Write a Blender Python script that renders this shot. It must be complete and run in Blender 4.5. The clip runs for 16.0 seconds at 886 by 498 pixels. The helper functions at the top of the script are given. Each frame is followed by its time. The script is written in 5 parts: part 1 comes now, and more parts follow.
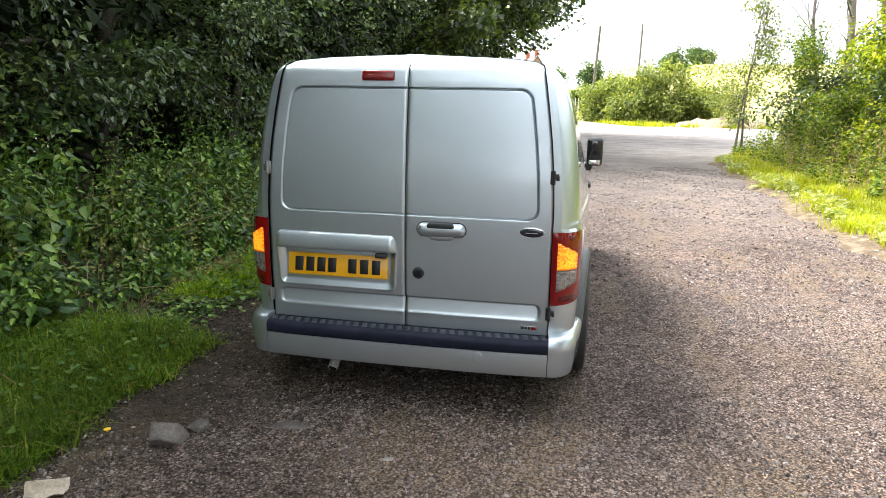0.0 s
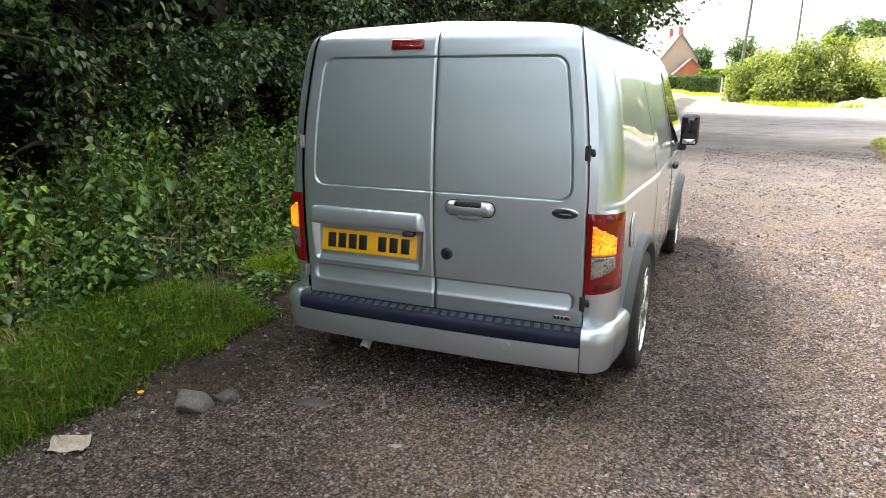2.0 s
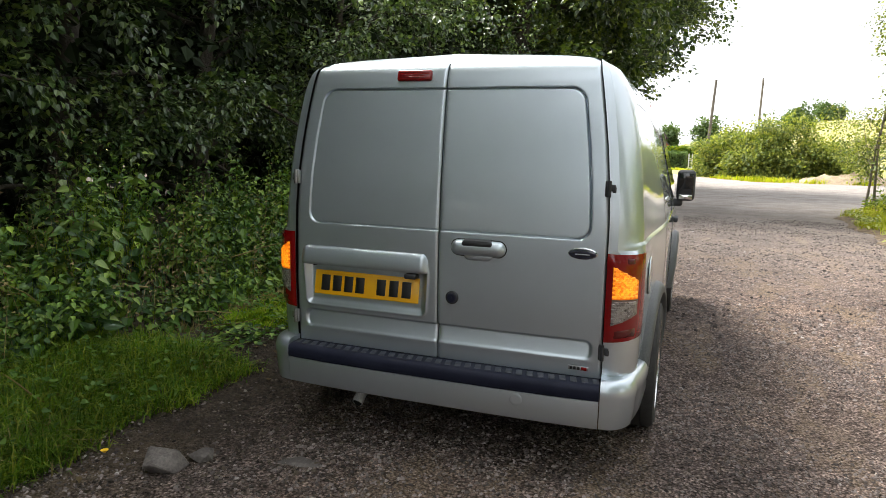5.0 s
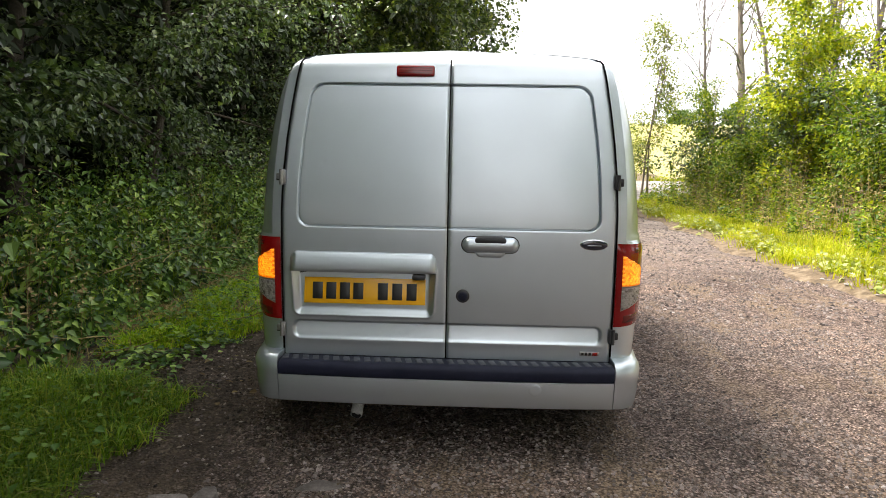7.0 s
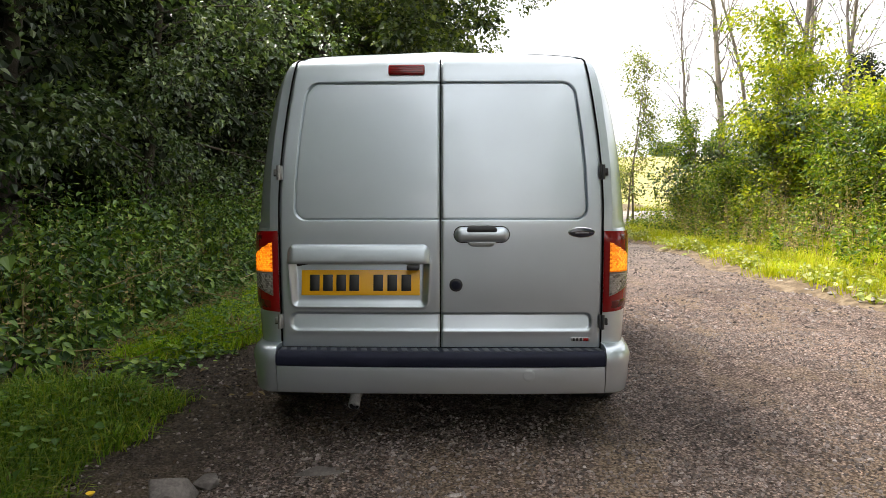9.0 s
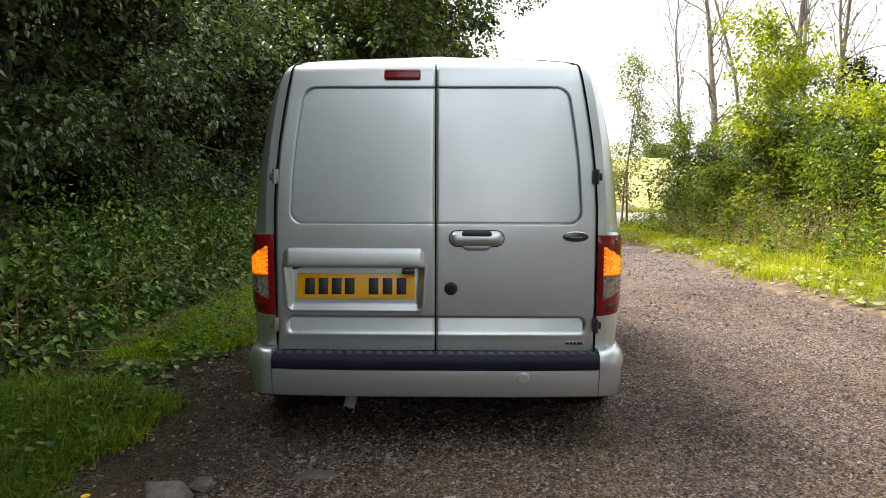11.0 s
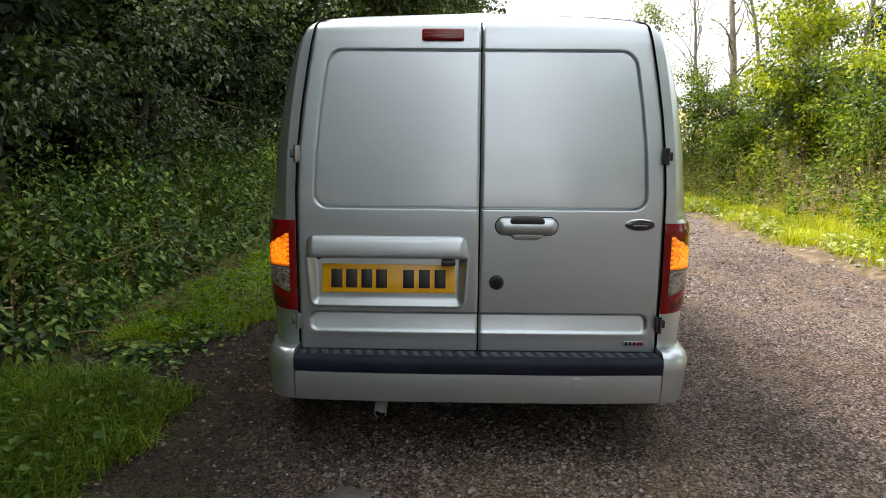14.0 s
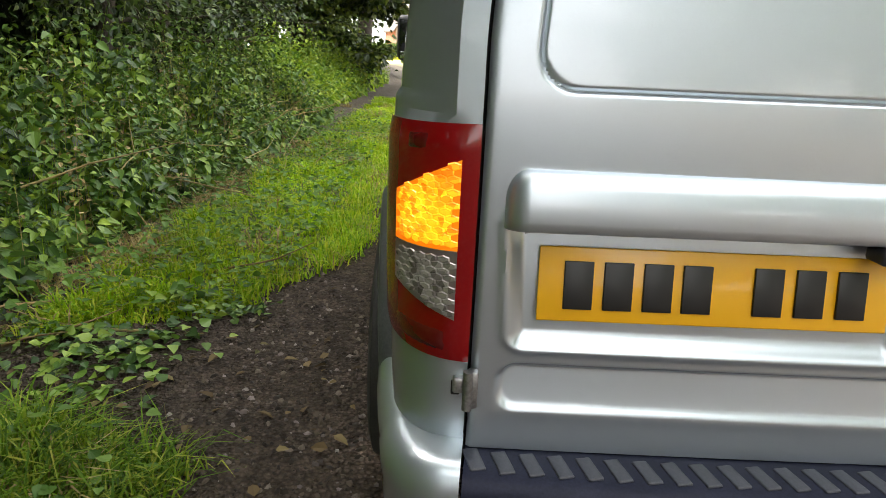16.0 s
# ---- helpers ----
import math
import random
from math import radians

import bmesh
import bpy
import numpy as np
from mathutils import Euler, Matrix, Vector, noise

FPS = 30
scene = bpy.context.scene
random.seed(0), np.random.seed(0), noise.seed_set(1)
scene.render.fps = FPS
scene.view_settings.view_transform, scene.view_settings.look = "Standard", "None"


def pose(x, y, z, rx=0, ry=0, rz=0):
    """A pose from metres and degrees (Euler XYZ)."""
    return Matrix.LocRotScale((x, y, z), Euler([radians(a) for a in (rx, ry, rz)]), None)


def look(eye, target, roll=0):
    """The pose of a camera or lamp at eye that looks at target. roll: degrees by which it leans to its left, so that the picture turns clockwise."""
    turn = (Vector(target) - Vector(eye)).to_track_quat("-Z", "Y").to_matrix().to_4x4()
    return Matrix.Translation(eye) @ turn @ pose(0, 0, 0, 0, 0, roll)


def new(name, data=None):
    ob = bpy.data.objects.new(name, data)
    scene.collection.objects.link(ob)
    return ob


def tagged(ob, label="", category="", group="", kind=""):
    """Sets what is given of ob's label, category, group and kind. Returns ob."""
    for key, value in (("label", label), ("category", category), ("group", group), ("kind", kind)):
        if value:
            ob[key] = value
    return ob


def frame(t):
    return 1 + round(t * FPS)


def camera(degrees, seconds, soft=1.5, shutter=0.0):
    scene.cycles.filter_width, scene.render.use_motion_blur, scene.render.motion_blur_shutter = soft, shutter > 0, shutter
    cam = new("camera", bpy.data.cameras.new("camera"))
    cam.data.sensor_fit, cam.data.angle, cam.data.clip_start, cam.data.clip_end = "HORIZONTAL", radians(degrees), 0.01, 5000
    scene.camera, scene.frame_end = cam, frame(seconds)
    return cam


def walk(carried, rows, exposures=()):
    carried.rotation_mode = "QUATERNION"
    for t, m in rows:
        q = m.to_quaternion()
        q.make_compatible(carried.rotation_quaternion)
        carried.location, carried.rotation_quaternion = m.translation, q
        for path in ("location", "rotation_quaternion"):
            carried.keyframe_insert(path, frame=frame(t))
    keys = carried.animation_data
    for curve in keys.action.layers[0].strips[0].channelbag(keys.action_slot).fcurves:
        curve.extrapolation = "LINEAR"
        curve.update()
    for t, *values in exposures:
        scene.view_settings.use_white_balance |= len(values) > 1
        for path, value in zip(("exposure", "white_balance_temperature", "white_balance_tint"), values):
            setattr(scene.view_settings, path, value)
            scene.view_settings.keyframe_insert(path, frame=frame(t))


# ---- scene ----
cam = camera(67.5, 16.0, soft=0.75)
PATH = [
    (0, (0.785, -3.085, 1.524), (0.414, -1.168, 1.09), 1.0),
    (0.5, (1.008, -3.067, 1.512), (0.511, -1.166, 1.137), 2.9),
    (1, (1.056, -2.979, 1.473), (0.478, -1.109, 1.065), 0.4),
    (1.5, (1.07, -2.887, 1.475), (0.51, -1.021, 1.025), 0.5),
    (2, (1.2, -2.78, 1.47), (0.456, -0.988, 0.985), 0.2),
    (2.5, (1.17, -2.693, 1.36), (0.421, -0.907, 0.861), 2.1),
    (3, (1.139, -2.654, 1.3), (0.377, -0.837, 0.958), 1.1),
    (3.5, (1.116, -2.65, 1.296), (0.374, -0.814, 1.016), 1.6),
    (4, (1.125, -2.639, 1.298), (0.401, -0.794, 1.03), 0.8),
    (4.2, (1.123, -2.636, 1.299), (0.403, -0.79, 1.028), 1.1),
    (6.3, (0.382, -2.722, 1.314), (0.009, -0.777, 1.035), 0.5),
    (6.5, (0.255, -2.737, 1.294), (0.05, -0.766, 1.021), 1.8),
    (7, (0.087, -2.789, 1.271), (0.012, -0.808, 1.007), 1.0),
    (7.5, (0.111, -2.917, 1.227), (0.055, -0.937, 0.951), 0.4),
    (8, (0.078, -2.913, 1.112), (0.012, -0.928, 0.877), 0.6),
    (8.5, (0.058, -2.906, 1.075), (0.009, -0.912, 0.927), 0.3),
    (9, (0.073, -2.901, 1.084), (0.031, -0.907, 0.929), -0.1),
    (11.5, (0.067, -2.918, 1.101), (0.045, -0.924, 0.947), 0.2),
    (12, (0.064, -2.916, 1.097), (0.043, -0.922, 0.945), 0.2),
    (12.5, (0.066, -2.915, 1.103), (0.043, -0.92, 0.958), 0.2),
    (13, (0.067, -2.91, 1.105), (0.03, -0.916, 0.957), 0.1),
    (13.5, (-0.026, -2.835, 1.158), (-0.037, -0.842, 0.995), 1.4),
    (14, (-0.104, -2.551, 1.22), (-0.132, -0.575, 0.917), 0.5),
    (14.5, (-0.289, -2.108, 1.243), (-0.506, -0.161, 0.84), 1.7),
    (15, (-0.576, -1.69, 1.19), (-0.771, 0.244, 0.721), 0.1),
    (15.5, (-0.714, -1.26, 1.131), (-0.802, 0.667, 0.603), 1.4),
    (16, (-0.767, -0.927, 1.023), (-0.748, 0.995, 0.47), 2.5),
]
EXPOSURES = [(0, 1.90, 6150, 10), (1.0, 1.62, 6200, 10), (1.5, 1.66, 6200, 10), (2.0, 1.95, 6150, 10), (2.5, 2.13, 6150, 10), (3.0, 2.0, 6200, 10), (3.5, 1.62, 6350, 10), (4.2, 1.40, 6350, 10), (6.5, 1.30, 6600, 11), (7.0, 1.54, 6650, 12), (8.0, 1.54, 6650, 12), (9.0, 1.33, 6600, 12), (13.0, 1.22, 6600, 12), (14.0, 1.22, 6500, 11), (14.5, 1.84, 6450, 10), (15.0, 2.27, 6480, 11), (15.5, 2.38, 6600, 11), (16, 2.28, 6700, 12)]
walk(cam, [(t, look(eye, target, roll)) for t, eye, target, roll in PATH], EXPOSURES)

# ---- light ----
SUN_AZ, SUN_EL = math.atan2(-1.0, 0.30), radians(55)
world = bpy.data.worlds.new("sky")
scene.world = world
world.use_nodes = True
wn, wl = world.node_tree.nodes, world.node_tree.links
wn.clear()
w_out, w_bg, w_sky, w_hue = (wn.new(k) for k in ("ShaderNodeOutputWorld", "ShaderNodeBackground", "ShaderNodeTexSky", "ShaderNodeHueSaturation"))
w_sky.sky_type, w_sky.sun_disc, w_sky.sun_elevation, w_sky.sun_rotation = "NISHITA", False, SUN_EL, SUN_AZ % (2 * math.pi)
w_sky.air_density, w_sky.dust_density, w_sky.ozone_density = 1.0, 2.0, 1.0
w_hue.inputs["Saturation"].default_value = 0.5
w_bg.inputs["Strength"].default_value = 0.088
# broken white cloud over the sky
w_co, w_no, w_ra, w_mx = (wn.new(k) for k in ("ShaderNodeTexCoord", "ShaderNodeTexNoise", "ShaderNodeValToRGB", "ShaderNodeMix"))
w_no.inputs["Scale"].default_value, w_no.inputs["Detail"].default_value = 2.2, 6.0
w_ra.color_ramp.elements[0].position, w_ra.color_ramp.elements[0].color = 0.30, (0.62, 0.62, 0.62, 1)
w_ra.color_ramp.elements[1].position, w_ra.color_ramp.elements[1].color = 0.62, (1, 1, 1, 1)
w_mx.data_type = "RGBA"
w_mx.inputs[7].default_value = (9.0, 9.1, 9.2, 1)
wl.new(w_co.outputs["Generated"], w_no.inputs["Vector"])
wl.new(w_no.outputs[0], w_ra.inputs[0])
wl.new(w_ra.outputs[0], w_mx.inputs[0])
wl.new(w_sky.outputs[0], w_hue.inputs["Color"])
wl.new(w_hue.outputs[0], w_mx.inputs[6])
wl.new(w_mx.outputs[2], w_bg.inputs["Color"])
wl.new(w_bg.outputs[0], w_out.inputs["Surface"])
sun = new("sun", bpy.data.lights.new("sun", "SUN"))
sun.data.energy, sun.data.angle, sun.data.color = 4.2, radians(27), (1.0, 0.95, 0.86)
sun.matrix_world = look((math.sin(SUN_AZ) * 40 * math.cos(SUN_EL), math.cos(SUN_AZ) * 40 * math.cos(SUN_EL), 40 * math.sin(SUN_EL)), (0, 0, 0))

# ---- helpers of this scene ----
rng = np.random.default_rng(7)


def ss(a, b, x):
    t = np.clip((np.asarray(x, dtype=float) - a) / (b - a), 0, 1)
    return t * t * (3 - 2 * t)


def grid_faces(rows, cols):
    i = np.arange(rows - 1)[:, None] * cols + np.arange(cols - 1)[None, :]
    return np.stack([i, i + 1, i + cols + 1, i + cols], -1).reshape(-1, 4)


def raw_mesh(name, verts, faces, material, smooth=True):
    """A mesh from arrays of vertices and of equal-sided faces."""
    verts, faces = np.asarray(verts, dtype=np.float32), np.asarray(faces, dtype=np.int32)
    me = bpy.data.meshes.new(name)
    n = faces.shape[1]
    me.vertices.add(len(verts))
    me.vertices.foreach_set("co", verts.ravel())
    me.loops.add(faces.size)
    me.loops.foreach_set("vertex_index", faces.ravel())
    me.polygons.add(len(faces))
    me.polygons.foreach_set("loop_start", np.arange(0, faces.size, n, dtype=np.int32))
    me.polygons.foreach_set("use_smooth", np.full(len(faces), smooth))
    me.update(calc_edges=True)
    me.validate()
    if material:
        me.materials.append(material)
    return me


def child(name, me, parent, label=""):
    ob = new(name, me)
    ob.parent = parent
    return tagged(ob, label)


def part(name, bm, material, parent, label="", smooth=True):
    me = bpy.data.meshes.new(name)
    bmesh.ops.recalc_face_normals(bm, faces=bm.faces[:])
    bm.to_mesh(me)
    bm.free()
    for f in me.polygons:
        f.use_smooth = smooth
    me.materials.append(material)
    return child(name, me, parent, label)


def thing(name, label, category, group="", kind="", at=(0, 0, 0)):
    ob = new(name)
    ob.location = at
    return tagged(ob, label, category, group, kind)


def sharp(ob, degrees=35):
    ob.data.set_sharp_from_angle(angle=radians(degrees))
    return ob


def rbox(bm, c, s, r=0.01, seg=2, turn=None):
    """A box with rounded edges, at centre c and of size s, added to bm."""
    got = bmesh.ops.create_cube(bm, size=1.0)["verts"]
    m = Matrix.Translation(c) @ (turn or Matrix()) @ Matrix.Diagonal((*s, 1))
    bmesh.ops.transform(bm, matrix=m, verts=got)
    if r > 0:
        edges = list({e for v in got for e in v.link_edges})
        bmesh.ops.bevel(bm, geom=edges, offset=r, segments=seg, profile=0.5, affect="EDGES")
    return bm


def box_part(name, c, s, material, parent, r=0.01, label="", seg=2, turn=None):
    return sharp(part(name, rbox(bmesh.new(), c, s, r, seg, turn), material, parent, label), 50)


def tube(points, radii, sides=6):
    """Vertices and quads of a tapered tube along points."""
    pts = np.asarray(points, dtype=float)
    n = len(pts)
    tang = np.gradient(pts, axis=0)
    tang /= np.linalg.norm(tang, axis=1)[:, None] + 1e-9
    ref = np.where(np.abs(tang[:, 2:3]) > 0.9, [[1.0, 0, 0]], [[0, 0, 1.0]])
    a = np.cross(tang, ref)
    a /= np.linalg.norm(a, axis=1)[:, None] + 1e-9
    b = np.cross(tang, a)
    ang = np.arange(sides) * 2 * math.pi / sides
    ring = np.cos(ang)[None, :, None] * a[:, None] + np.sin(ang)[None, :, None] * b[:, None]
    v = (pts[:, None] + ring * np.asarray(radii, dtype=float)[:, None, None]).reshape(-1, 3)
    i, j = np.arange(n - 1)[:, None] * sides, np.arange(sides)[None, :]
    k = (j + 1) % sides
    f = np.stack([i + j, i + k, i + sides + k, i + sides + j], -1).reshape(-1, 4)
    return v, f


def join_tubes(tubes):
    vs, fs, o = [], [], 0
    for v, f in tubes:
        vs.append(v), fs.append(f + o)
        o += len(v)
    return np.concatenate(vs), np.concatenate(fs)


def lathe(profile, seg, centre, side=1):
    """A turned body round the x axis: profile of (x, radius)."""
    p = np.asarray(profile, dtype=float)
    ang = np.arange(seg) * 2 * math.pi / seg
    v = np.stack([np.repeat(p[:, :1] * side, seg, 1), p[:, 1:] * np.cos(ang), p[:, 1:] * np.sin(ang)], -1).reshape(-1, 3) + centre
    i, j = np.arange(len(p) - 1)[:, None] * seg, np.arange(seg)[None, :]
    k = (j + 1) % seg
    return v, np.stack([i + j, i + k, i + seg + k, i + seg + j], -1).reshape(-1, 4)


# ---- materials ----
def nodes_of(name):
    m = bpy.data.materials.new(name)
    m.use_nodes = True
    nt = m.node_tree
    return m, nt, nt.nodes["Principled BSDF"]


def ramp(nt, source, stops):
    r = nt.nodes.new("ShaderNodeValToRGB")
    while len(r.color_ramp.elements) < len(stops):
        r.color_ramp.elements.new(0.5)
    for e, (p, c) in zip(r.color_ramp.elements, stops):
        e.position, e.color = p, (*c, 1)
    nt.links.new(source, r.inputs[0])
    return r.outputs[0]


def noise_of(nt, scale, detail=4, rough=0.6, coords="Object"):
    t, n = nt.nodes.new("ShaderNodeTexCoord"), nt.nodes.new("ShaderNodeTexNoise")
    n.inputs["Scale"].default_value, n.inputs["Detail"].default_value, n.inputs["Roughness"].default_value = scale, detail, rough
    nt.links.new(t.outputs[coords], n.inputs["Vector"])
    return n.outputs[0]


def mixed(nt, how, fac, a, b):
    m = nt.nodes.new("ShaderNodeMix")
    m.data_type, m.blend_type = "RGBA", how
    for sock, v in ((m.inputs[0], fac), (m.inputs[6], a), (m.inputs[7], b)):
        if hasattr(v, "is_linked"):
            nt.links.new(v, sock)
        else:
            sock.default_value = v if isinstance(v, float) else (*v, 1)
    return m.outputs[2]


def bumped(nt, bs, height, strength, distance):
    b = nt.nodes.new("ShaderNodeBump")
    b.inputs["Strength"].default_value, b.inputs["Distance"].default_value = strength, distance
    nt.links.new(height, b.inputs["Height"])
    nt.links.new(b.outputs[0], bs.inputs["Normal"])


def surface(name, a, b, scale=3.0, fine=80.0, rough=0.6, metal=0.0, bump=0.3, depth=0.003, coat=0.0, spread=0.35):
    """Two tones in patches, a fine grain over them, and relief."""
    m, nt, bs = nodes_of(name)
    big, small = noise_of(nt, scale, 5), noise_of(nt, fine, 4)
    col = ramp(nt, big, [(0.5 - spread / 2, a), (0.5 + spread / 2, b)])
    grain = ramp(nt, small, [(0.25, (0.7, 0.7, 0.7)), (0.75, (1.25, 1.25, 1.25))])
    nt.links.new(mixed(nt, "MULTIPLY", 1.0, col, grain), bs.inputs["Base Color"])
    bs.inputs["Roughness"].default_value, bs.inputs["Metallic"].default_value = rough, metal
    bs.inputs["Coat Weight"].default_value, bs.inputs["Coat Roughness"].default_value = coat, 0.06
    if bump:
        bumped(nt, bs, small, bump, depth)
    return m


def leafy(name, tones, through_tone, share=0.35, rough=0.5, shine=0.22):
    """Leaves: each its own tone, with light coming through."""
    m, nt, bs = nodes_of(name)
    geo = nt.nodes.new("ShaderNodeNewGeometry")
    n = len(tones)
    col = ramp(nt, geo.outputs["Random Per Island"], [(i / (n - 1), c) for i, c in enumerate(tones)])
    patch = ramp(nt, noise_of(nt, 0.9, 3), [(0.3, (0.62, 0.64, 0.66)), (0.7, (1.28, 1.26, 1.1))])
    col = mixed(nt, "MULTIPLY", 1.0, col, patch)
    nt.links.new(col, bs.inputs["Base Color"])
    bs.inputs["Roughness"].default_value = rough
    bs.inputs["Specular IOR Level"].default_value = shine
    tr, mx = nt.nodes.new("ShaderNodeBsdfTranslucent"), nt.nodes.new("ShaderNodeMixShader")
    nt.links.new(mixed(nt, "MULTIPLY", 1.0, col, through_tone), tr.inputs["Color"])
    mx.inputs[0].default_value = share
    nt.links.new(bs.outputs[0], mx.inputs[1])
    nt.links.new(tr.outputs[0], mx.inputs[2])
    nt.links.new(mx.outputs[0], nt.nodes["Material Output"].inputs["Surface"])
    return m


def paint(name, tone, metal=0.86, rough=0.345):
    m, nt, bs = nodes_of(name)
    flake = noise_of(nt, 900, 2)
    dirt = noise_of(nt, 2.3, 5)
    col = mixed(nt, "MULTIPLY", 1.0, ramp(nt, dirt, [(0.3, tuple(c * 0.93 for c in tone)), (0.7, tone)]), ramp(nt, flake, [(0.3, (0.93, 0.93, 0.93)), (0.7, (1.04, 1.04, 1.04))]))
    nt.links.new(col, bs.inputs["Base Color"])
    nt.links.new(ramp(nt, dirt, [(0.3, (rough + 0.05,) * 3), (0.7, (rough - 0.03,) * 3)]), bs.inputs["Roughness"])
    bs.inputs["Metallic"].default_value = metal
    bs.inputs["Coat Weight"].default_value, bs.inputs["Coat Roughness"].default_value = 1.0, 0.025
    return m


def plain(name, tone, rough=0.5, metal=0.0, coat=0.0, glow=None, power=0.0):
    m, nt, bs = nodes_of(name)
    bs.inputs["Base Color"].default_value = (*tone, 1)
    bs.inputs["Roughness"].default_value, bs.inputs["Metallic"].default_value = rough, metal
    bs.inputs["Coat Weight"].default_value = coat
    if glow:
        bs.inputs["Emission Color"].default_value, bs.inputs["Emission Strength"].default_value = (*glow, 1), power
    return m


def honeycomb(name, tone, dark, rough, glow=None, power=0.0, metal=0.0):
    """Lamp lens: clear plastic over a bright bowl, brightest before the bulb."""
    m, nt, bs = nodes_of(name)
    cells = nt.nodes.new("ShaderNodeTexVoronoi")
    cells.inputs["Scale"].default_value = 95.0
    tc = nt.nodes.new("ShaderNodeTexCoord")
    nt.links.new(tc.outputs["Object"], cells.inputs["Vector"])
    nt.links.new(ramp(nt, cells.outputs["Color"], [(0.0, dark), (0.5, tone), (1.0, tuple(min(1.0, c * 1.2) for c in tone))]), bs.inputs["Base Color"])
    bs.inputs["Roughness"].default_value, bs.inputs["Metallic"].default_value, bs.inputs["Coat Weight"].default_value = rough, metal, 0.6
    if glow:
        # falls off from the bulb, at the same place in both lamps
        sp, ab, cb, ds = (nt.nodes.new(k) for k in ("ShaderNodeSeparateXYZ", "ShaderNodeMath", "ShaderNodeCombineXYZ", "ShaderNodeVectorMath"))
        ab.operation, ds.operation = "ABSOLUTE", "DISTANCE"
        ds.inputs[1].default_value = (0.765, 0.035, 0.812)
        nt.links.new(tc.outputs["Object"], sp.inputs[0])
        nt.links.new(sp.outputs["X"], ab.inputs[0])
        nt.links.new(ab.outputs[0], cb.inputs["X"])
        nt.links.new(sp.outputs["Y"], cb.inputs["Y"])
        nt.links.new(sp.outputs["Z"], cb.inputs["Z"])
        nt.links.new(cb.outputs[0], ds.inputs[0])
        fall = ramp(nt, ds.outputs["Value"], [(0.012, (2.6, 3.4, 26.0)), (0.028, (2.0, 2.3, 5.0)), (0.046, (1.25, 1.1, 1.0)), (0.085, (0.75, 0.5, 0.3))])
        cell = ramp(nt, cells.outputs["Color"], [(0.2, (0.7, 0.55, 0.45)), (0.8, (1.25, 1.35, 1.5))])
        nt.links.new(mixed(nt, "MULTIPLY", 1.0, mixed(nt, "MULTIPLY", 1.0, cell, glow), fall), bs.inputs["Emission Color"])
        bs.inputs["Emission Strength"].default_value = power
    return m


SILVER = paint("silver_paint", (0.585, 0.655, 0.712))
BLACK = surface("black_plastic", (0.018, 0.019, 0.022), (0.03, 0.031, 0.036), 9, 300, 0.5, bump=0.2, depth=0.0008)
STEP = surface("step_rubber", (0.011, 0.013, 0.027), (0.020, 0.023, 0.042), 6, 200, 0.48, bump=0.3, depth=0.001)
STEP_RIB = surface("step_rib_rubber", (0.035, 0.038, 0.052), (0.055, 0.058, 0.072), 6, 200, 0.45, bump=0.3, depth=0.001)
STEP.node_tree.nodes["Principled BSDF"].inputs["Specular IOR Level"].default_value = 0.15
# near-black for seals; also stands in for shade in gaps and underneath
SHADOWGAP = plain("shadow_gap_and_seal", (0.006, 0.006, 0.007), 0.8)
GLASS_DARK = plain("dark_glass", (0.012, 0.014, 0.016), 0.03, coat=1.0)
RED = plain("red_lens", (0.20, 0.002, 0.003), 0.12, coat=0.25)
RED_DARK = plain("dark_red_lens", (0.09, 0.002, 0.003), 0.2, coat=0.4)
AMBER = honeycomb("lit_amber_lens", (0.9, 0.42, 0.03), (0.5, 0.15, 0.01), 0.2, (1.0, 0.25, 0.004), 0.36)
AMBER_DARK = plain("amber_lens_back", (0.55, 0.16, 0.01), 0.25, glow=(1.0, 0.22, 0.003), power=0.16)
CLEAR_DARK = plain("lens_back", (0.16, 0.13, 0.12), 0.3, 0.3)
PIPE = surface("pale_pipe_metal", (0.42, 0.42, 0.42), (0.58, 0.58, 0.57), 30, 200, 0.45, 0.35, 0.2, 0.0005)
CLEAR = honeycomb("clear_lens", (0.36, 0.33, 0.31), (0.08, 0.065, 0.06), 0.12, metal=0.4)
CHROME = plain("chrome", (0.72, 0.73, 0.74), 0.16, 1.0)
FLARE = surface("grey_flare", (0.075, 0.08, 0.082), (0.10, 0.105, 0.107), 5, 160, 0.5, bump=0.15, depth=0.0006)
STEEL = surface("dull_steel", (0.30, 0.30, 0.30), (0.45, 0.45, 0.45), 30, 200, 0.42, 1.0, 0.2, 0.0005)
YELLOW = plain("plate_yellow", (0.86, 0.44, 0.008), 0.32, coat=0.4)
INK = plain("plate_black", (0.01, 0.01, 0.01), 0.4)
BADGE = plain("badge_blue_black", (0.012, 0.016, 0.035), 0.15, coat=1.0)
TYRE = surface("tyre_rubber", (0.018, 0.018, 0.018), (0.04, 0.038, 0.036), 12, 150, 0.8, bump=0.4, depth=0.002)
ALLOY = surface("alloy", (0.62, 0.63, 0.64), (0.75, 0.76, 0.77), 20, 200, 0.25, 1.0, 0.05, 0.0003)
MIRROR = plain("mirror_glass", (0.9, 0.9, 0.9), 0.02, 1.0)
BARK = surface("bark", (0.030, 0.024, 0.018), (0.08, 0.066, 0.05), 5, 45, 0.9, bump=0.8, depth=0.02)
BARK_GREY = surface("grey_bark", (0.10, 0.085, 0.075), (0.22, 0.19, 0.17), 5, 45, 0.9, bump=0.8, depth=0.02)
BARK_PALE = surface("pale_bark", (0.15, 0.125, 0.10), (0.30, 0.26, 0.21), 5, 45, 0.9, bump=0.8, depth=0.02)
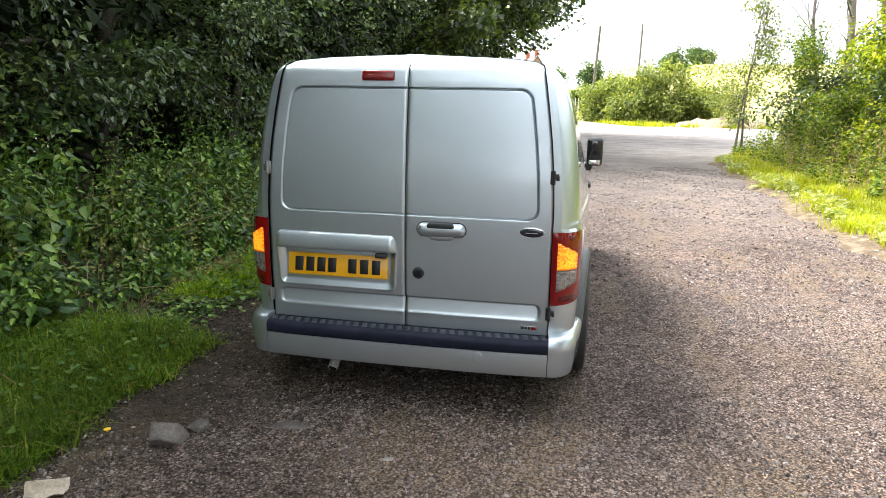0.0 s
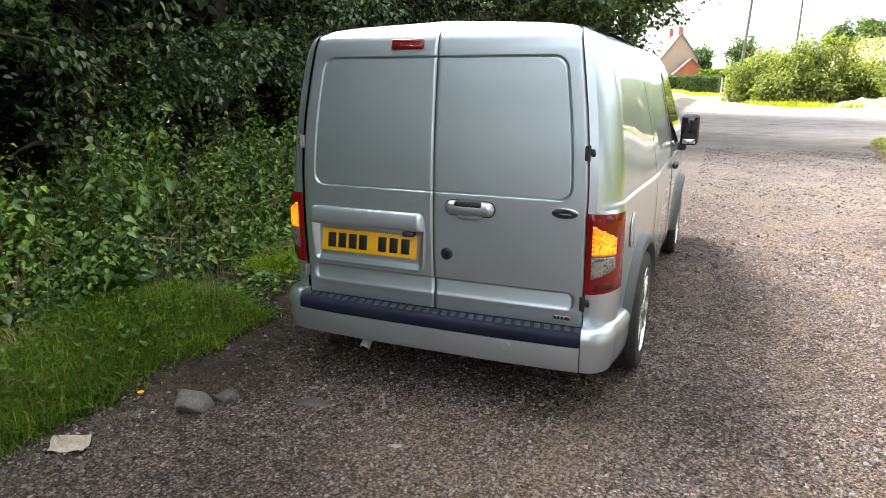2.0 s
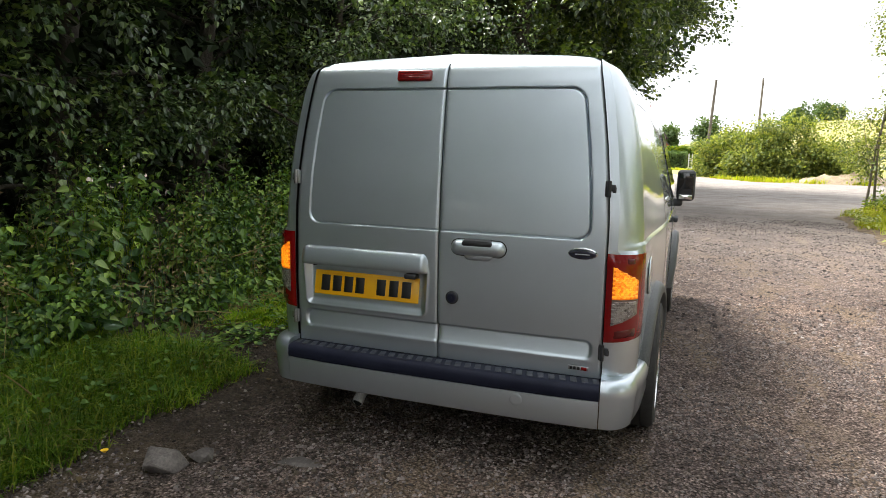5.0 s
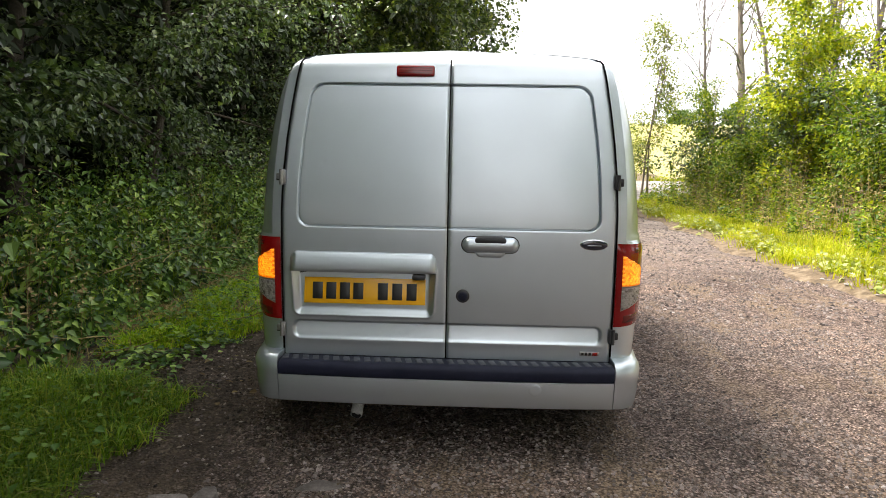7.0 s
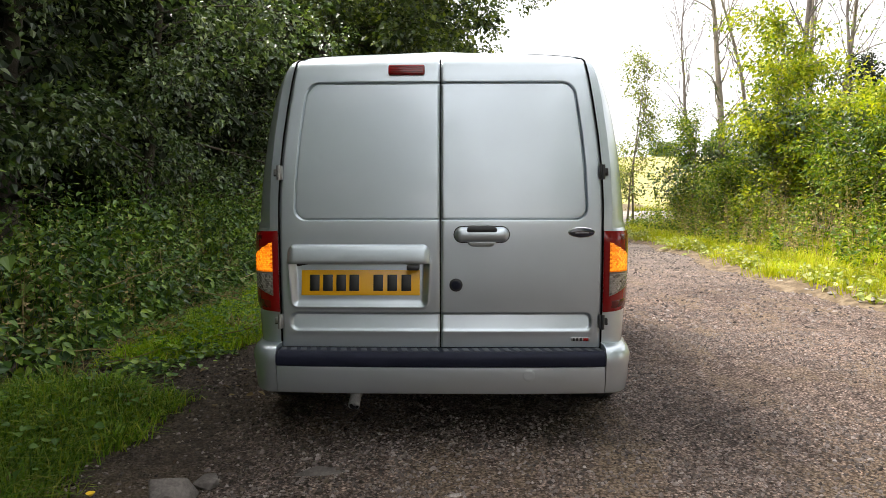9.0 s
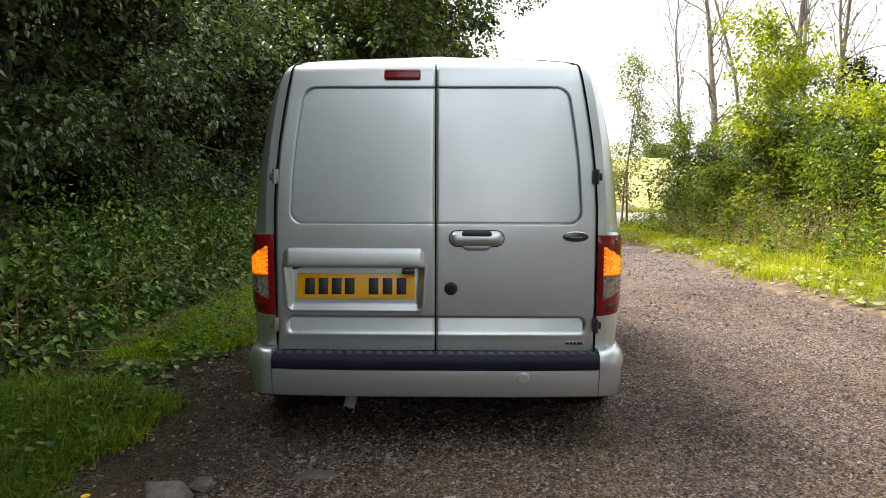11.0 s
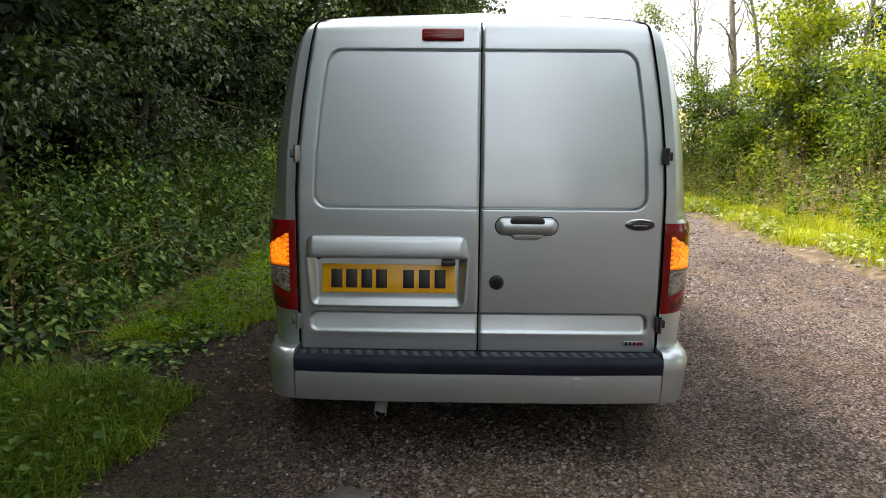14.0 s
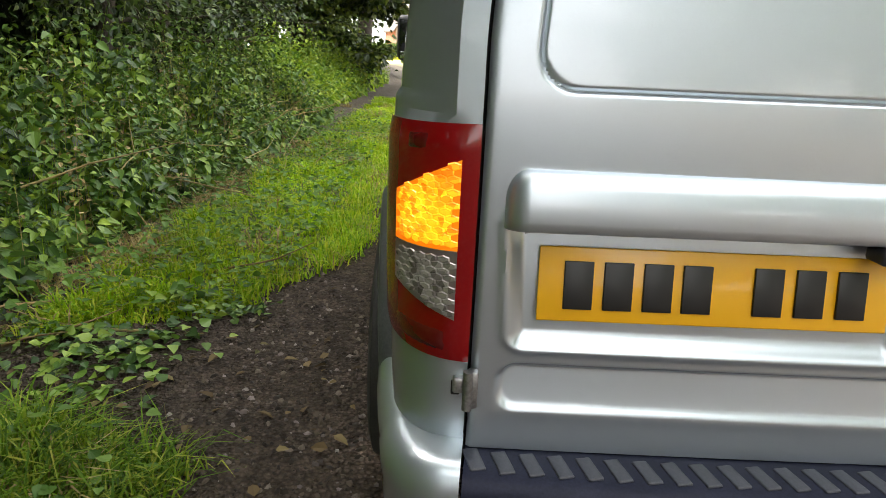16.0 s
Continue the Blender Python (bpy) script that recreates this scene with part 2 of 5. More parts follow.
LEAF_OAK = leafy("lane_tree_leaf", [(0.016, 0.031, 0.011), (0.034, 0.060, 0.017), (0.068, 0.102, 0.024), (0.17, 0.21, 0.04)], (1.5, 1.6, 0.5), 0.32, 0.36, 0.5)
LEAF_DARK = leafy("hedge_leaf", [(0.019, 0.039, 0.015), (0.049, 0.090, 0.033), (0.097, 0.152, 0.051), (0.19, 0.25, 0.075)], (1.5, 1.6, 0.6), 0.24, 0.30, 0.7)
# near-black leaves: deep shade inside foliage put into the colour, also dark ivy
LEAF_SHADE_IVY = leafy("shade_and_ivy_leaf", [(0.012, 0.020, 0.009), (0.018, 0.030, 0.012), (0.026, 0.036, 0.015)], (1.3, 1.4, 0.6), 0.15, 0.6)
LEAF_NETTLE = leafy("nettle_leaf", [(0.020, 0.052, 0.014), (0.055, 0.120, 0.024), (0.12, 0.215, 0.040), (0.25, 0.35, 0.06)], (1.5, 1.7, 0.5), 0.14, 0.42, 0.35)
# nettle leaf lightened: the light further along the lane is in its tones
LEAF_NETTLE_LIT = leafy("lit_nettle_leaf", [(0.06, 0.13, 0.018), (0.13, 0.24, 0.028), (0.23, 0.35, 0.04), (0.36, 0.44, 0.06)], (1.5, 1.6, 0.4), 0.3, 0.36, 0.5)
# sun-side leaves: sunlight is put into the brighter, yellower tones
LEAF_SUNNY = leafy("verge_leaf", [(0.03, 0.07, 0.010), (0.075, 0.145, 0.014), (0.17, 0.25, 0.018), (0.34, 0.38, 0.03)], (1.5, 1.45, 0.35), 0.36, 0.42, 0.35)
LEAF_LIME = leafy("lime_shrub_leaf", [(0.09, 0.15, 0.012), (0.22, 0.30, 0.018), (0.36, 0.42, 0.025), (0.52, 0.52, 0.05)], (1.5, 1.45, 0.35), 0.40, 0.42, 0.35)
LEAF_OLIVE = leafy("pale_bush_leaf", [(0.075, 0.115, 0.04), (0.15, 0.20, 0.065), (0.25, 0.29, 0.085), (0.38, 0.40, 0.12)], (1.4, 1.4, 0.4), 0.40, 0.5, 0.3)
LEAF_DOCK = leafy("pale_broad_leaf", [(0.22, 0.28, 0.08), (0.36, 0.40, 0.14), (0.46, 0.47, 0.28)], (1.3, 1.3, 0.5), 0.3, 0.4, 0.4)
LEAF_BRAMBLE = leafy("bramble_leaf", [(0.022, 0.055, 0.020), (0.055, 0.115, 0.032), (0.11, 0.19, 0.05), (0.22, 0.30, 0.07)], (1.4, 1.6, 0.5), 0.14, 0.36, 0.5)
# distance haze is mixed into these paler greens
LEAF_FAR = leafy("far_leaf", [(0.07, 0.115, 0.05), (0.10, 0.155, 0.065), (0.14, 0.195, 0.08)], (1.3, 1.4, 0.5), 0.3, 0.6)
GRASS = leafy("grass_blade", [(0.10, 0.21, 0.010), (0.20, 0.35, 0.013), (0.31, 0.45, 0.018), (0.48, 0.47, 0.08)], (1.4, 1.5, 0.4), 0.4, 0.5)
# verge copy of the grass, its colour brightened and yellowed as sunlight
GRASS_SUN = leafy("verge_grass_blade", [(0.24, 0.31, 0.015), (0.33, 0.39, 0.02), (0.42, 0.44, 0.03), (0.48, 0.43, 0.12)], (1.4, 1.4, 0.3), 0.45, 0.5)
# tuft copy of the grass, its colour darkened as shade
GRASS_TUFT = leafy("shaded_grass_blade", [(0.036, 0.085, 0.009), (0.08, 0.165, 0.013), (0.15, 0.25, 0.018), (0.30, 0.31, 0.06)], (1.4, 1.5, 0.4), 0.35, 0.45)
STRAW = leafy("dry_stalk", [(0.22, 0.16, 0.08), (0.33, 0.26, 0.13), (0.42, 0.34, 0.18)], (1.2, 1.1, 0.8), 0.2, 0.7)

# ---- ground ----
def slope_at(x, y):
    """Height of the land without its verges."""
    x, y = np.asarray(x, dtype=float), np.asarray(y, dtype=float)
    z = 0.003 * np.clip(y, 0, 90) + 0.01 * np.clip(y - 90, 0, 200)
    hill = ss(4, 40, x + 0.10 * (y - 45)) * (0.088 * np.clip(y - 46, 0, 110) ** 1.0)
    return z + hill


def wob(x, y, s, seed=0.0):
    return np.sin(x * s + 1.7 * seed) * np.cos(y * s * 1.13 + seed) + 0.5 * np.sin(x * s * 2.3 + y * s * 1.9 + seed * 3)


def right_edge(y):
    return np.interp(y, [-30, -8, 0, 3, 4.3, 6, 8, 10.5, 14, 15.5, 17, 19, 21, 22.5, 24.2, 60], [3.7, 3.8, 3.9, 3.95, 3.98, 3.85, 4.05, 4.15, 4.2, 4.35, 4.8, 5.8, 7.6, 10, 16, 16]) + 0.10 * np.sin(y * 2.3) + 0.05 * np.sin(y * 5.9 + 1)


def left_edge(y):
    return np.interp(y, [-30, -8, -1, 0.5, 0.75, 1.0, 1.35, 1.6, 2.1, 2.8, 5, 9, 14, 20, 30, 60, 90], [-1.6, -1.5, -1.37, -1.42, -1.9, -2.2, -2.1, -1.52, -1.34, -1.18, -1.10, -1.12, -1.15, -1.4, -2.4, -7, -16]) + 0.05 * np.sin(y * 3.1) + 0.03 * np.sin(y * 8.3 + 2)


def far_edge(y):
    """Right side of the lane past the mouth of the side lane."""
    return np.interp(y, [42, 43.5, 56, 75, 90, 130], [40, 4.6, 0.6, -4, -9, -30])


def on_road(x, y):
    near = (x > left_edge(y)) & (x < right_edge(y)) & (y < 24.2)
    mouth = (x > left_edge(y)) & (y >= 24.2) & (y < 43)
    past = (x > left_edge(np.minimum(y, 90)) - np.clip(y - 90, 0, 100)) & (x < far_edge(y)) & (y >= 43) & (y < 110)
    return near | mouth | past


def ground_z(x, y):
    x, y = np.asarray(x, dtype=float), np.asarray(y, dtype=float)
    z = slope_at(x, y)
    z = z + 0.05 * ss(0, 0.5, left_edge(y) - x) + 0.35 * ss(-2.4, -4.2, x) * ss(-40, -10, y)
    right = np.where(y < 23.5, x - right_edge(y), -1)
    z = z + 0.07 * ss(0, 0.4, right) + 0.45 * ss(1.2, 4.0, right)
    return z


def bands(stops):
    out = []
    for (a, b, step) in stops:
        out += list(np.arange(a, b, step))
    return np.array(out + [stops[-1][1]])


gx = bands([(-420, -60, 40), (-60, -8, 4), (-8, -3, 0.4), (-3, 6, 0.12), (6, 12, 0.5), (12, 60, 4), (60, 420, 40)])
gy = bands([(-420, -40, 40), (-40, -6, 2), (-6, 8, 0.12), (8, 26, 0.3), (26, 60, 1.5), (60, 160, 5), (160, 700, 45)])
GX, GY = np.meshgrid(gx, gy)
GZ = ground_z(GX, GY) + 0.012 * wob(GX, GY, 2.1) * (np.abs(GY) < 60)
GZ = GZ - 0.05 * on_road(GX, GY)

m, nt, bs = nodes_of("earth_and_meadow")
soil = ramp(nt, noise_of(nt, 6, 6), [(0.3, (0.026, 0.019, 0.012)), (0.55, (0.06, 0.045, 0.028)), (0.75, (0.05, 0.055, 0.017))])
meadow = ramp(nt, noise_of(nt, 0.12, 6), [(0.35, (0.27, 0.25, 0.075)), (0.6, (0.34, 0.29, 0.11)), (0.75, (0.21, 0.25, 0.06))])
tc, sep = nt.nodes.new("ShaderNodeTexCoord"), nt.nodes.new("ShaderNodeSeparateXYZ")
nt.links.new(tc.outputs["Object"], sep.inputs[0])
mr = nt.nodes.new("ShaderNodeMapRange")
mr.inputs["From Min"].default_value, mr.inputs["From Max"].default_value = 45.0, 54.0
nt.links.new(sep.outputs["Y"], mr.inputs["Value"])
sand = ramp(nt, noise_of(nt, 9, 6), [(0.3, (0.06, 0.042, 0.025)), (0.5, (0.14, 0.10, 0.062)), (0.72, (0.26, 0.205, 0.14))])
mx_ = nt.nodes.new("ShaderNodeMapRange")
mx_.inputs["From Min"].default_value, mx_.inputs["From Max"].default_value = 1.5, 2.5
nt.links.new(sep.outputs["X"], mx_.inputs["Value"])
soil = mixed(nt, "MIX", mx_.outputs[0], soil, sand)
nt.links.new(mixed(nt, "MIX", mr.outputs[0], soil, meadow), bs.inputs["Base Color"])
bs.inputs["Roughness"].default_value = 0.95
bumped(nt, bs, noise_of(nt, 40, 6), 0.7, 0.03)
EARTH = m
ground = tagged(new("ground", raw_mesh("ground", np.stack([GX, GY, GZ], -1).reshape(-1, 3), grid_faces(len(gy), len(gx)), EARTH)), "earth and meadow ground rising to a pale hill", "ground", kind="structure")

# gravel of the lane
m, nt, bs = nodes_of("gravel")
tc = nt.nodes.new("ShaderNodeTexCoord")
stones = []
for scale in (78.0, 180.0):
    v = nt.nodes.new("ShaderNodeTexVoronoi")
    v.inputs["Scale"].default_value = scale
    nt.links.new(tc.outputs["Object"], v.inputs["Vector"])
    stones.append(v)
tone = ramp(nt, stones[0].outputs["Color"], [(0.0, (0.040, 0.031, 0.028)), (0.35, (0.125, 0.102, 0.094)), (0.75, (0.238, 0.199, 0.186)), (1.0, (0.40, 0.345, 0.325))])
tone2 = ramp(nt, stones[1].outputs["Color"], [(0.0, (0.52, 0.50, 0.49)), (1.0, (1.5, 1.46, 1.42))])
patch = ramp(nt, noise_of(nt, 0.8, 7), [(0.32, (0.62, 0.58, 0.55)), (0.5, (0.95, 0.93, 0.92)), (0.68, (1.25, 1.17, 1.06))])
clumps = ramp(nt, noise_of(nt, 13, 6, 0.7), [(0.36, (0.58, 0.56, 0.55)), (0.5, (0.98, 0.97, 0.96)), (0.64, (1.34, 1.30, 1.25))])
col = mixed(nt, "MULTIPLY", 1.0, mixed(nt, "MULTIPLY", 1.0, mixed(nt, "MULTIPLY", 1.0, tone, tone2), patch), clumps)
# clay showing through in strips that run with the wheels
strip_map = nt.nodes.new("ShaderNodeMapping")
strip_map.inputs["Scale"].default_value = (1.6, 0.55, 1.0)
strip_no = nt.nodes.new("ShaderNodeTexNoise")
strip_no.inputs["Scale"].default_value, strip_no.inputs["Detail"].default_value, strip_no.inputs["Roughness"].default_value = 1.25, 9.0, 0.68
nt.links.new(tc.outputs["Object"], strip_map.inputs["Vector"])
nt.links.new(strip_map.outputs[0], strip_no.inputs["Vector"])
mud = ramp(nt, strip_no.outputs[0], [(0.50, (0, 0, 0)), (0.62, (0.75, 0.75, 0.75))])
clay = ramp(nt, noise_of(nt, 45, 5), [(0.3, (0.11, 0.078, 0.052)), (0.7, (0.29, 0.225, 0.16))])
col = mixed(nt, "MIX", mud, col, clay)
# brighter away from the hedgerow: open daylight there, painted into the colour
lit_x = nt.nodes.new("ShaderNodeMapRange")
lit_x.inputs["From Min"].default_value, lit_x.inputs["From Max"].default_value, lit_x.inputs["To Max"].default_value = 0.4, 2.8, 0.42
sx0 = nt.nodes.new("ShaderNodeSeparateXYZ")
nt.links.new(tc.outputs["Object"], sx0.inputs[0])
nt.links.new(sx0.outputs["X"], lit_x.inputs["Value"])
col = mixed(nt, "MIX", lit_x.outputs[0], col, mixed(nt, "MULTIPLY", 1.0, col, (2.15, 2.05, 2.0)))
# shade between the stones, painted as darker gaps
gap_shade = ramp(nt, stones[0].outputs["Distance"], [(0.36, (1.28, 1.28, 1.28)), (0.72, (0.42, 0.40, 0.39))])
col = mixed(nt, "MULTIPLY", 1.0, col, gap_shade)
bs.inputs["Specular IOR Level"].default_value = 0.2
# pale gravel about the junction, with its sunlight painted into the colour
lit_y = nt.nodes.new("ShaderNodeMapRange")
lit_y.inputs["From Min"].default_value, lit_y.inputs["From Max"].default_value, lit_y.inputs["To Max"].default_value = 4.0, 20.0, 0.8
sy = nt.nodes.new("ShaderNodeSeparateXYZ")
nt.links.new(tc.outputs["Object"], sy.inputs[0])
nt.links.new(sy.outputs["Y"], lit_y.inputs["Value"])
col = mixed(nt, "MIX", lit_y.outputs[0], col, ramp(nt, noise_of(nt, 1.1, 7), [(0.3, (0.33, 0.295, 0.275)), (0.7, (0.56, 0.52, 0.485))]))
# the shaded edge beside the hedgerow is trodden soil with little stone in it
sx = nt.nodes.new("ShaderNodeSeparateXYZ")
nt.links.new(tc.outputs["Object"], sx.inputs[0])
rag = nt.nodes.new("ShaderNodeMath")
rag.operation, rag.inputs[1].default_value = "MULTIPLY_ADD", 1.1
nt.links.new(noise_of(nt, 2.6, 6), rag.inputs[0])
nt.links.new(sx.outputs["X"], rag.inputs[2])
soil_f = nt.nodes.new("ShaderNodeMapRange")
soil_f.inputs["From Min"].default_value, soil_f.inputs["From Max"].default_value = -0.30, -0.75
soil_f.inputs["To Max"].default_value = 0.8
edge_y = nt.nodes.new("ShaderNodeMapRange")
edge_y.inputs["From Min"].default_value, edge_y.inputs["From Max"].default_value = -0.2, -0.8
sy2 = nt.nodes.new("ShaderNodeSeparateXYZ")
nt.links.new(tc.outputs["Object"], sy2.inputs[0])
nt.links.new(sy2.outputs["Y"], edge_y.inputs["Value"])
# beside the van the soil reaches further out
rag2 = nt.nodes.new("ShaderNodeMath")
rag2.operation, rag2.inputs[1].default_value = "MULTIPLY_ADD", 0.26
nt.links.new(edge_y.outputs[0], rag2.inputs[0])
nt.links.new(rag.outputs[0], rag2.inputs[2])
rag3 = nt.nodes.new("ShaderNodeMath")
rag3.operation, rag3.inputs[1].default_value = "SUBTRACT", 0.26
nt.links.new(rag2.outputs[0], rag3.inputs[0])
nt.links.new(rag3.outputs[0], soil_f.inputs["Value"])
trodden = ramp(nt, noise_of(nt, 12, 7), [(0.3, (0.04, 0.028, 0.018)), (0.5, (0.11, 0.082, 0.052)), (0.72, (0.20, 0.155, 0.10))])
col = mixed(nt, "MIX", soil_f.outputs[0], col, mixed(nt, "MIX", edge_y.outputs[0], ramp(nt, noise_of(nt, 14, 6), [(0.3, (0.016, 0.012, 0.008)), (0.55, (0.052, 0.039, 0.028)), (0.8, (0.12, 0.092, 0.067))]), trodden))
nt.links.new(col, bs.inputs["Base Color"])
bs.inputs["Roughness"].default_value = 0.9
hmix = mixed(nt, "ADD", 0.5, stones[0].outputs["Distance"], noise_of(nt, 130, 4))
bumped(nt, bs, hmix, 1.0, 0.03)
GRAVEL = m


def lane_strip(ys, lo, hi, cols):
    t = np.linspace(0, 1, cols)[None, :]
    X = lo[:, None] + (hi - lo)[:, None] * t
    Y = np.repeat(ys[:, None], cols, 1)
    edge = np.minimum(X - lo[:, None], hi[:, None] - X)
    Z = slope_at(X, Y) + 0.010 * wob(X, Y, 1.9) * (Y < 40) + 0.006 * wob(X, Y, 6.0, 2.0) * (Y < 30) - 0.030 * (1 - ss(0, 0.15, edge))
    return np.stack([X, Y, Z], -1).reshape(-1, 3), grid_faces(len(ys), cols)


ya, yb = bands([(-30, -6, 1.0), (-6, 8, 0.1), (8, 24.2, 0.3)]), bands([(24.2, 43, 0.9)])
yc = bands([(43, 110, 3.0)])
va, fa = lane_strip(ya, left_edge(ya) - 0.06, right_edge(ya) + 0.06, 70)
vb, fb = lane_strip(yb, left_edge(yb), np.full(len(yb), 40.0), 60)
vc, fc = lane_strip(yc, left_edge(np.minimum(yc, 90)) - np.clip(yc - 90, 0, 100), far_edge(yc), 20)
v, f = join_tubes([(va, fa), (vb, fb), (vc, fc)])
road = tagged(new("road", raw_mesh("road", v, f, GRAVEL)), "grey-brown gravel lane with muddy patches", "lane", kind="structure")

# ---- the van ----
ZT = np.linspace(.2, 1.76, 1600)


def eased(table, width):
    k = np.exp(-np.linspace(-3, 3, 2 * int(width / (ZT[1] - ZT[0])) + 1) ** 2 / 2)
    n = len(k) // 2
    return np.convolve(np.concatenate([2 * table[0] - table[n:0:-1], table, 2 * table[-1] - table[-2:-n - 2:-1]]), k / k.sum(), "valid")


def softened(zs_, vs_, wide, tight, z0, z1):
    """A table through the given heights, well rounded below z0 and tightly above z1."""
    t = np.interp(ZT, zs_, vs_)
    f = ss(z0, z1, ZT)
    return eased(t, wide) * (1 - f) + eased(t, tight) * f


REAR_T = softened([.2, .42, .54, .70, .95, 1.2, 1.45, 1.575, 1.617, 1.658, 1.683, 1.698, 1.76], [.03, .008, 0, -.012, -.016, -.006, .018, .036, .043, .054, .070, .105, .20], .16, .022, 1.45, 1.62)
SIDE_T = softened([.2, .30, .5, .8, .966, 1.0, 1.2, 1.4, 1.55, 1.624, 1.674, 1.708, 1.728, 1.740, 1.743], [.775, .822, .836, .841, .838, .835, .817, .790, .758, .727, .69, .62, .50, .25, 0.0], .16, .012, 1.5, 1.66) + .007 * ss(.976, .966, ZT) - .003 * np.exp(-((ZT - .984) / .006) ** 2)


def rear_y(z):
    return np.interp(z, ZT, REAR_T)


def side_x(z):
    return np.interp(z, ZT, SIDE_T)


def door_x(z):
    return np.interp(z, [.38, 1.05, 1.2, 1.35, 1.5, 1.6, 1.68, 1.72], [.710, .708, .700, .685, .664, .648, .633, .618])


def bulge(y):
    return 0.050 * ss(0.15, 1.3, y) - 0.10 * ss(3.2, 4.15, y) ** 2


def front_y(z):
    return np.interp(z, [.2, .3, .5, .75, .86, 1.02, 1.06, 1.62, 1.685, 1.745], [4.02, 4.12, 4.16, 4.10, 3.98, 3.52, 3.44, 2.72, 2.60, 2.45])


def corner(c, z):
    """Plan of the rear corner pillar: c runs 0 to 1 from the door edge round to the side."""
    x0, x1, y0 = door_x(z) + 0.003, side_x(z), rear_y(z) + 0.004
    c = np.asarray(c, dtype=float)
    a = c * math.pi / 2
    round_x, round_y = x0 + (x1 - x0) * np.sin(a) ** 0.86, y0 + 0.20 * (1 - np.cos(a) ** 0.92)
    # above the lamp: a narrow flat beside the door, then a crease
    flat, a0 = np.minimum(0.036, (x1 - x0) * .4), 0.70
    t = np.clip((c - .25) / .75, 0, 1)
    b = a0 + (math.pi / 2 - a0) * t
    k = np.clip(c / .25, 0, 1)
    fold_x = x0 + flat * k + (x1 - x0 - flat) * (np.sin(b) - math.sin(a0)) / (1 - math.sin(a0)) * (t > 0)
    fold_y = y0 + 0.004 * k + 0.196 * (math.cos(a0) - np.cos(b)) / math.cos(a0) * (t > 0)
    m_ = ss(.936, .946, z) * (1 - ss(1.62, 1.70, z))
    return round_x * (1 - m_) + fold_x * m_, round_y * (1 - m_) + fold_y * m_


def side_at(y, z):
    return side_x(z) + bulge(y) * (1 - 0.9 * ss(.95, 1.5, z))


van = thing("van", "silver panel van with blank rear doors and lit amber indicators", "van")
AXLES, WHEEL_Z, TYRE_R = (0.70, 3.36), 0.312, 0.312

# side, pillar and roof shell, one half mirrored
zs = np.concatenate([np.linspace(.24, .93, 28), [.95, .957, .964, .971, .978], np.linspace(1.0, 1.62, 22), np.linspace(1.635, 1.698, 8), [1.708, 1.718, 1.728, 1.735, 1.740, 1.7425, 1.743]])
cs = np.linspace(0, 1, 17)
vsn = np.concatenate([np.linspace(0.01, 0.24, 28), np.linspace(0.25, 0.62, 14), np.linspace(0.63, 0.86, 28), np.linspace(0.88, 1, 7)])
shell = bmesh.new()
for sgn in (1, -1):
    rows = []
    for z in zs:
        zc = min(z, 1.698)
        row = []
        for c in cs:
            x, y = corner(c, zc)
            if z > 1.698:
                x = x * side_x(z) / side_x(1.698)
                y = y + (z - 1.698) * 2.0
            row.append((sgn * float(x), float(y), z))
        y0, y1 = row[-1][1], float(front_y(z))
        for v in vsn:
            y = y0 + (y1 - y0) * v
            b = float(side_at(y, z) - side_x(z))
            row.append((sgn * max(0.0, float(side_x(z)) + b * (1 if side_x(z) > .3 else side_x(z) / .3)), y, z))
        rows.append([shell.verts.new(p) for p in row])
    for i in range(len(rows) - 1):
        for j in range(len(rows[0]) - 1):
            q = (rows[i][j], rows[i][j + 1], rows[i + 1][j + 1], rows[i + 1][j])
            mid = sum((p.co for p in q), Vector()) / 4
            if any((mid.y - a) ** 2 + (mid.z - WHEEL_Z) ** 2 < 0.365 ** 2 for a in AXLES) and mid.z < 0.8:
                continue
            shell.faces.new(q if sgn > 0 else q[::-1])
    # nose
    for i in range(len(rows) - 1):
        a, b = rows[i][-1], rows[i + 1][-1]
        shell.faces.new((a, b, shell.verts.new((0, b.co.y + 0.05, b.co.z)), shell.verts.new((0, a.co.y + 0.05, a.co.z))))
bmesh.ops.remove_doubles(shell, verts=shell.verts[:], dist=0.0006)
body = sharp(part("body", shell, SILVER, van, "silver metallic paint"), 24)

# roof edge between the pillars, behind the top of the doors
roof = bmesh.new()
us = np.linspace(-1, 1, 41)
rr = []
for z in np.concatenate([[1.692], zs[zs > 1.698]]):
    row = []
    for u in us:
        hw = float(corner(0, 1.698)[0]) * (side_x(z) / side_x(1.698) if z > 1.698 else 1.0)
        crown = 0.010 * (1 - u * u)
        row.append(roof.verts.new((u * hw, 0.112 - 0.01 * (1 - u * u) + max(0.0, z - 1.698) * 2.0 + (0.004 if z < 1.698 else 0), min(z + crown * (0.45 if z > 1.695 else 0.35), 1.753))))
    rr.append(row)
for i in range(len(rr) - 1):
    for j in range(len(us) - 1):
        roof.faces.new((rr[i][j], rr[i][j + 1], rr[i + 1][j + 1], rr[i + 1][j]))
back = rr[-1]
for y, z, w in ((.45, 1.744, .60), (.9, 1.746, .62), (1.6, 1.746, .62), (2.45, 1.745, .55)):
    front = [roof.verts.new((u * w, y + .05 * u * u, z - .02 * abs(u) ** 2.5)) for u in us]
    for j in range(len(us) - 1):
        roof.faces.new((back[j], back[j + 1], front[j + 1], front[j]))
    back = front

part("roof", roof, SILVER, van)

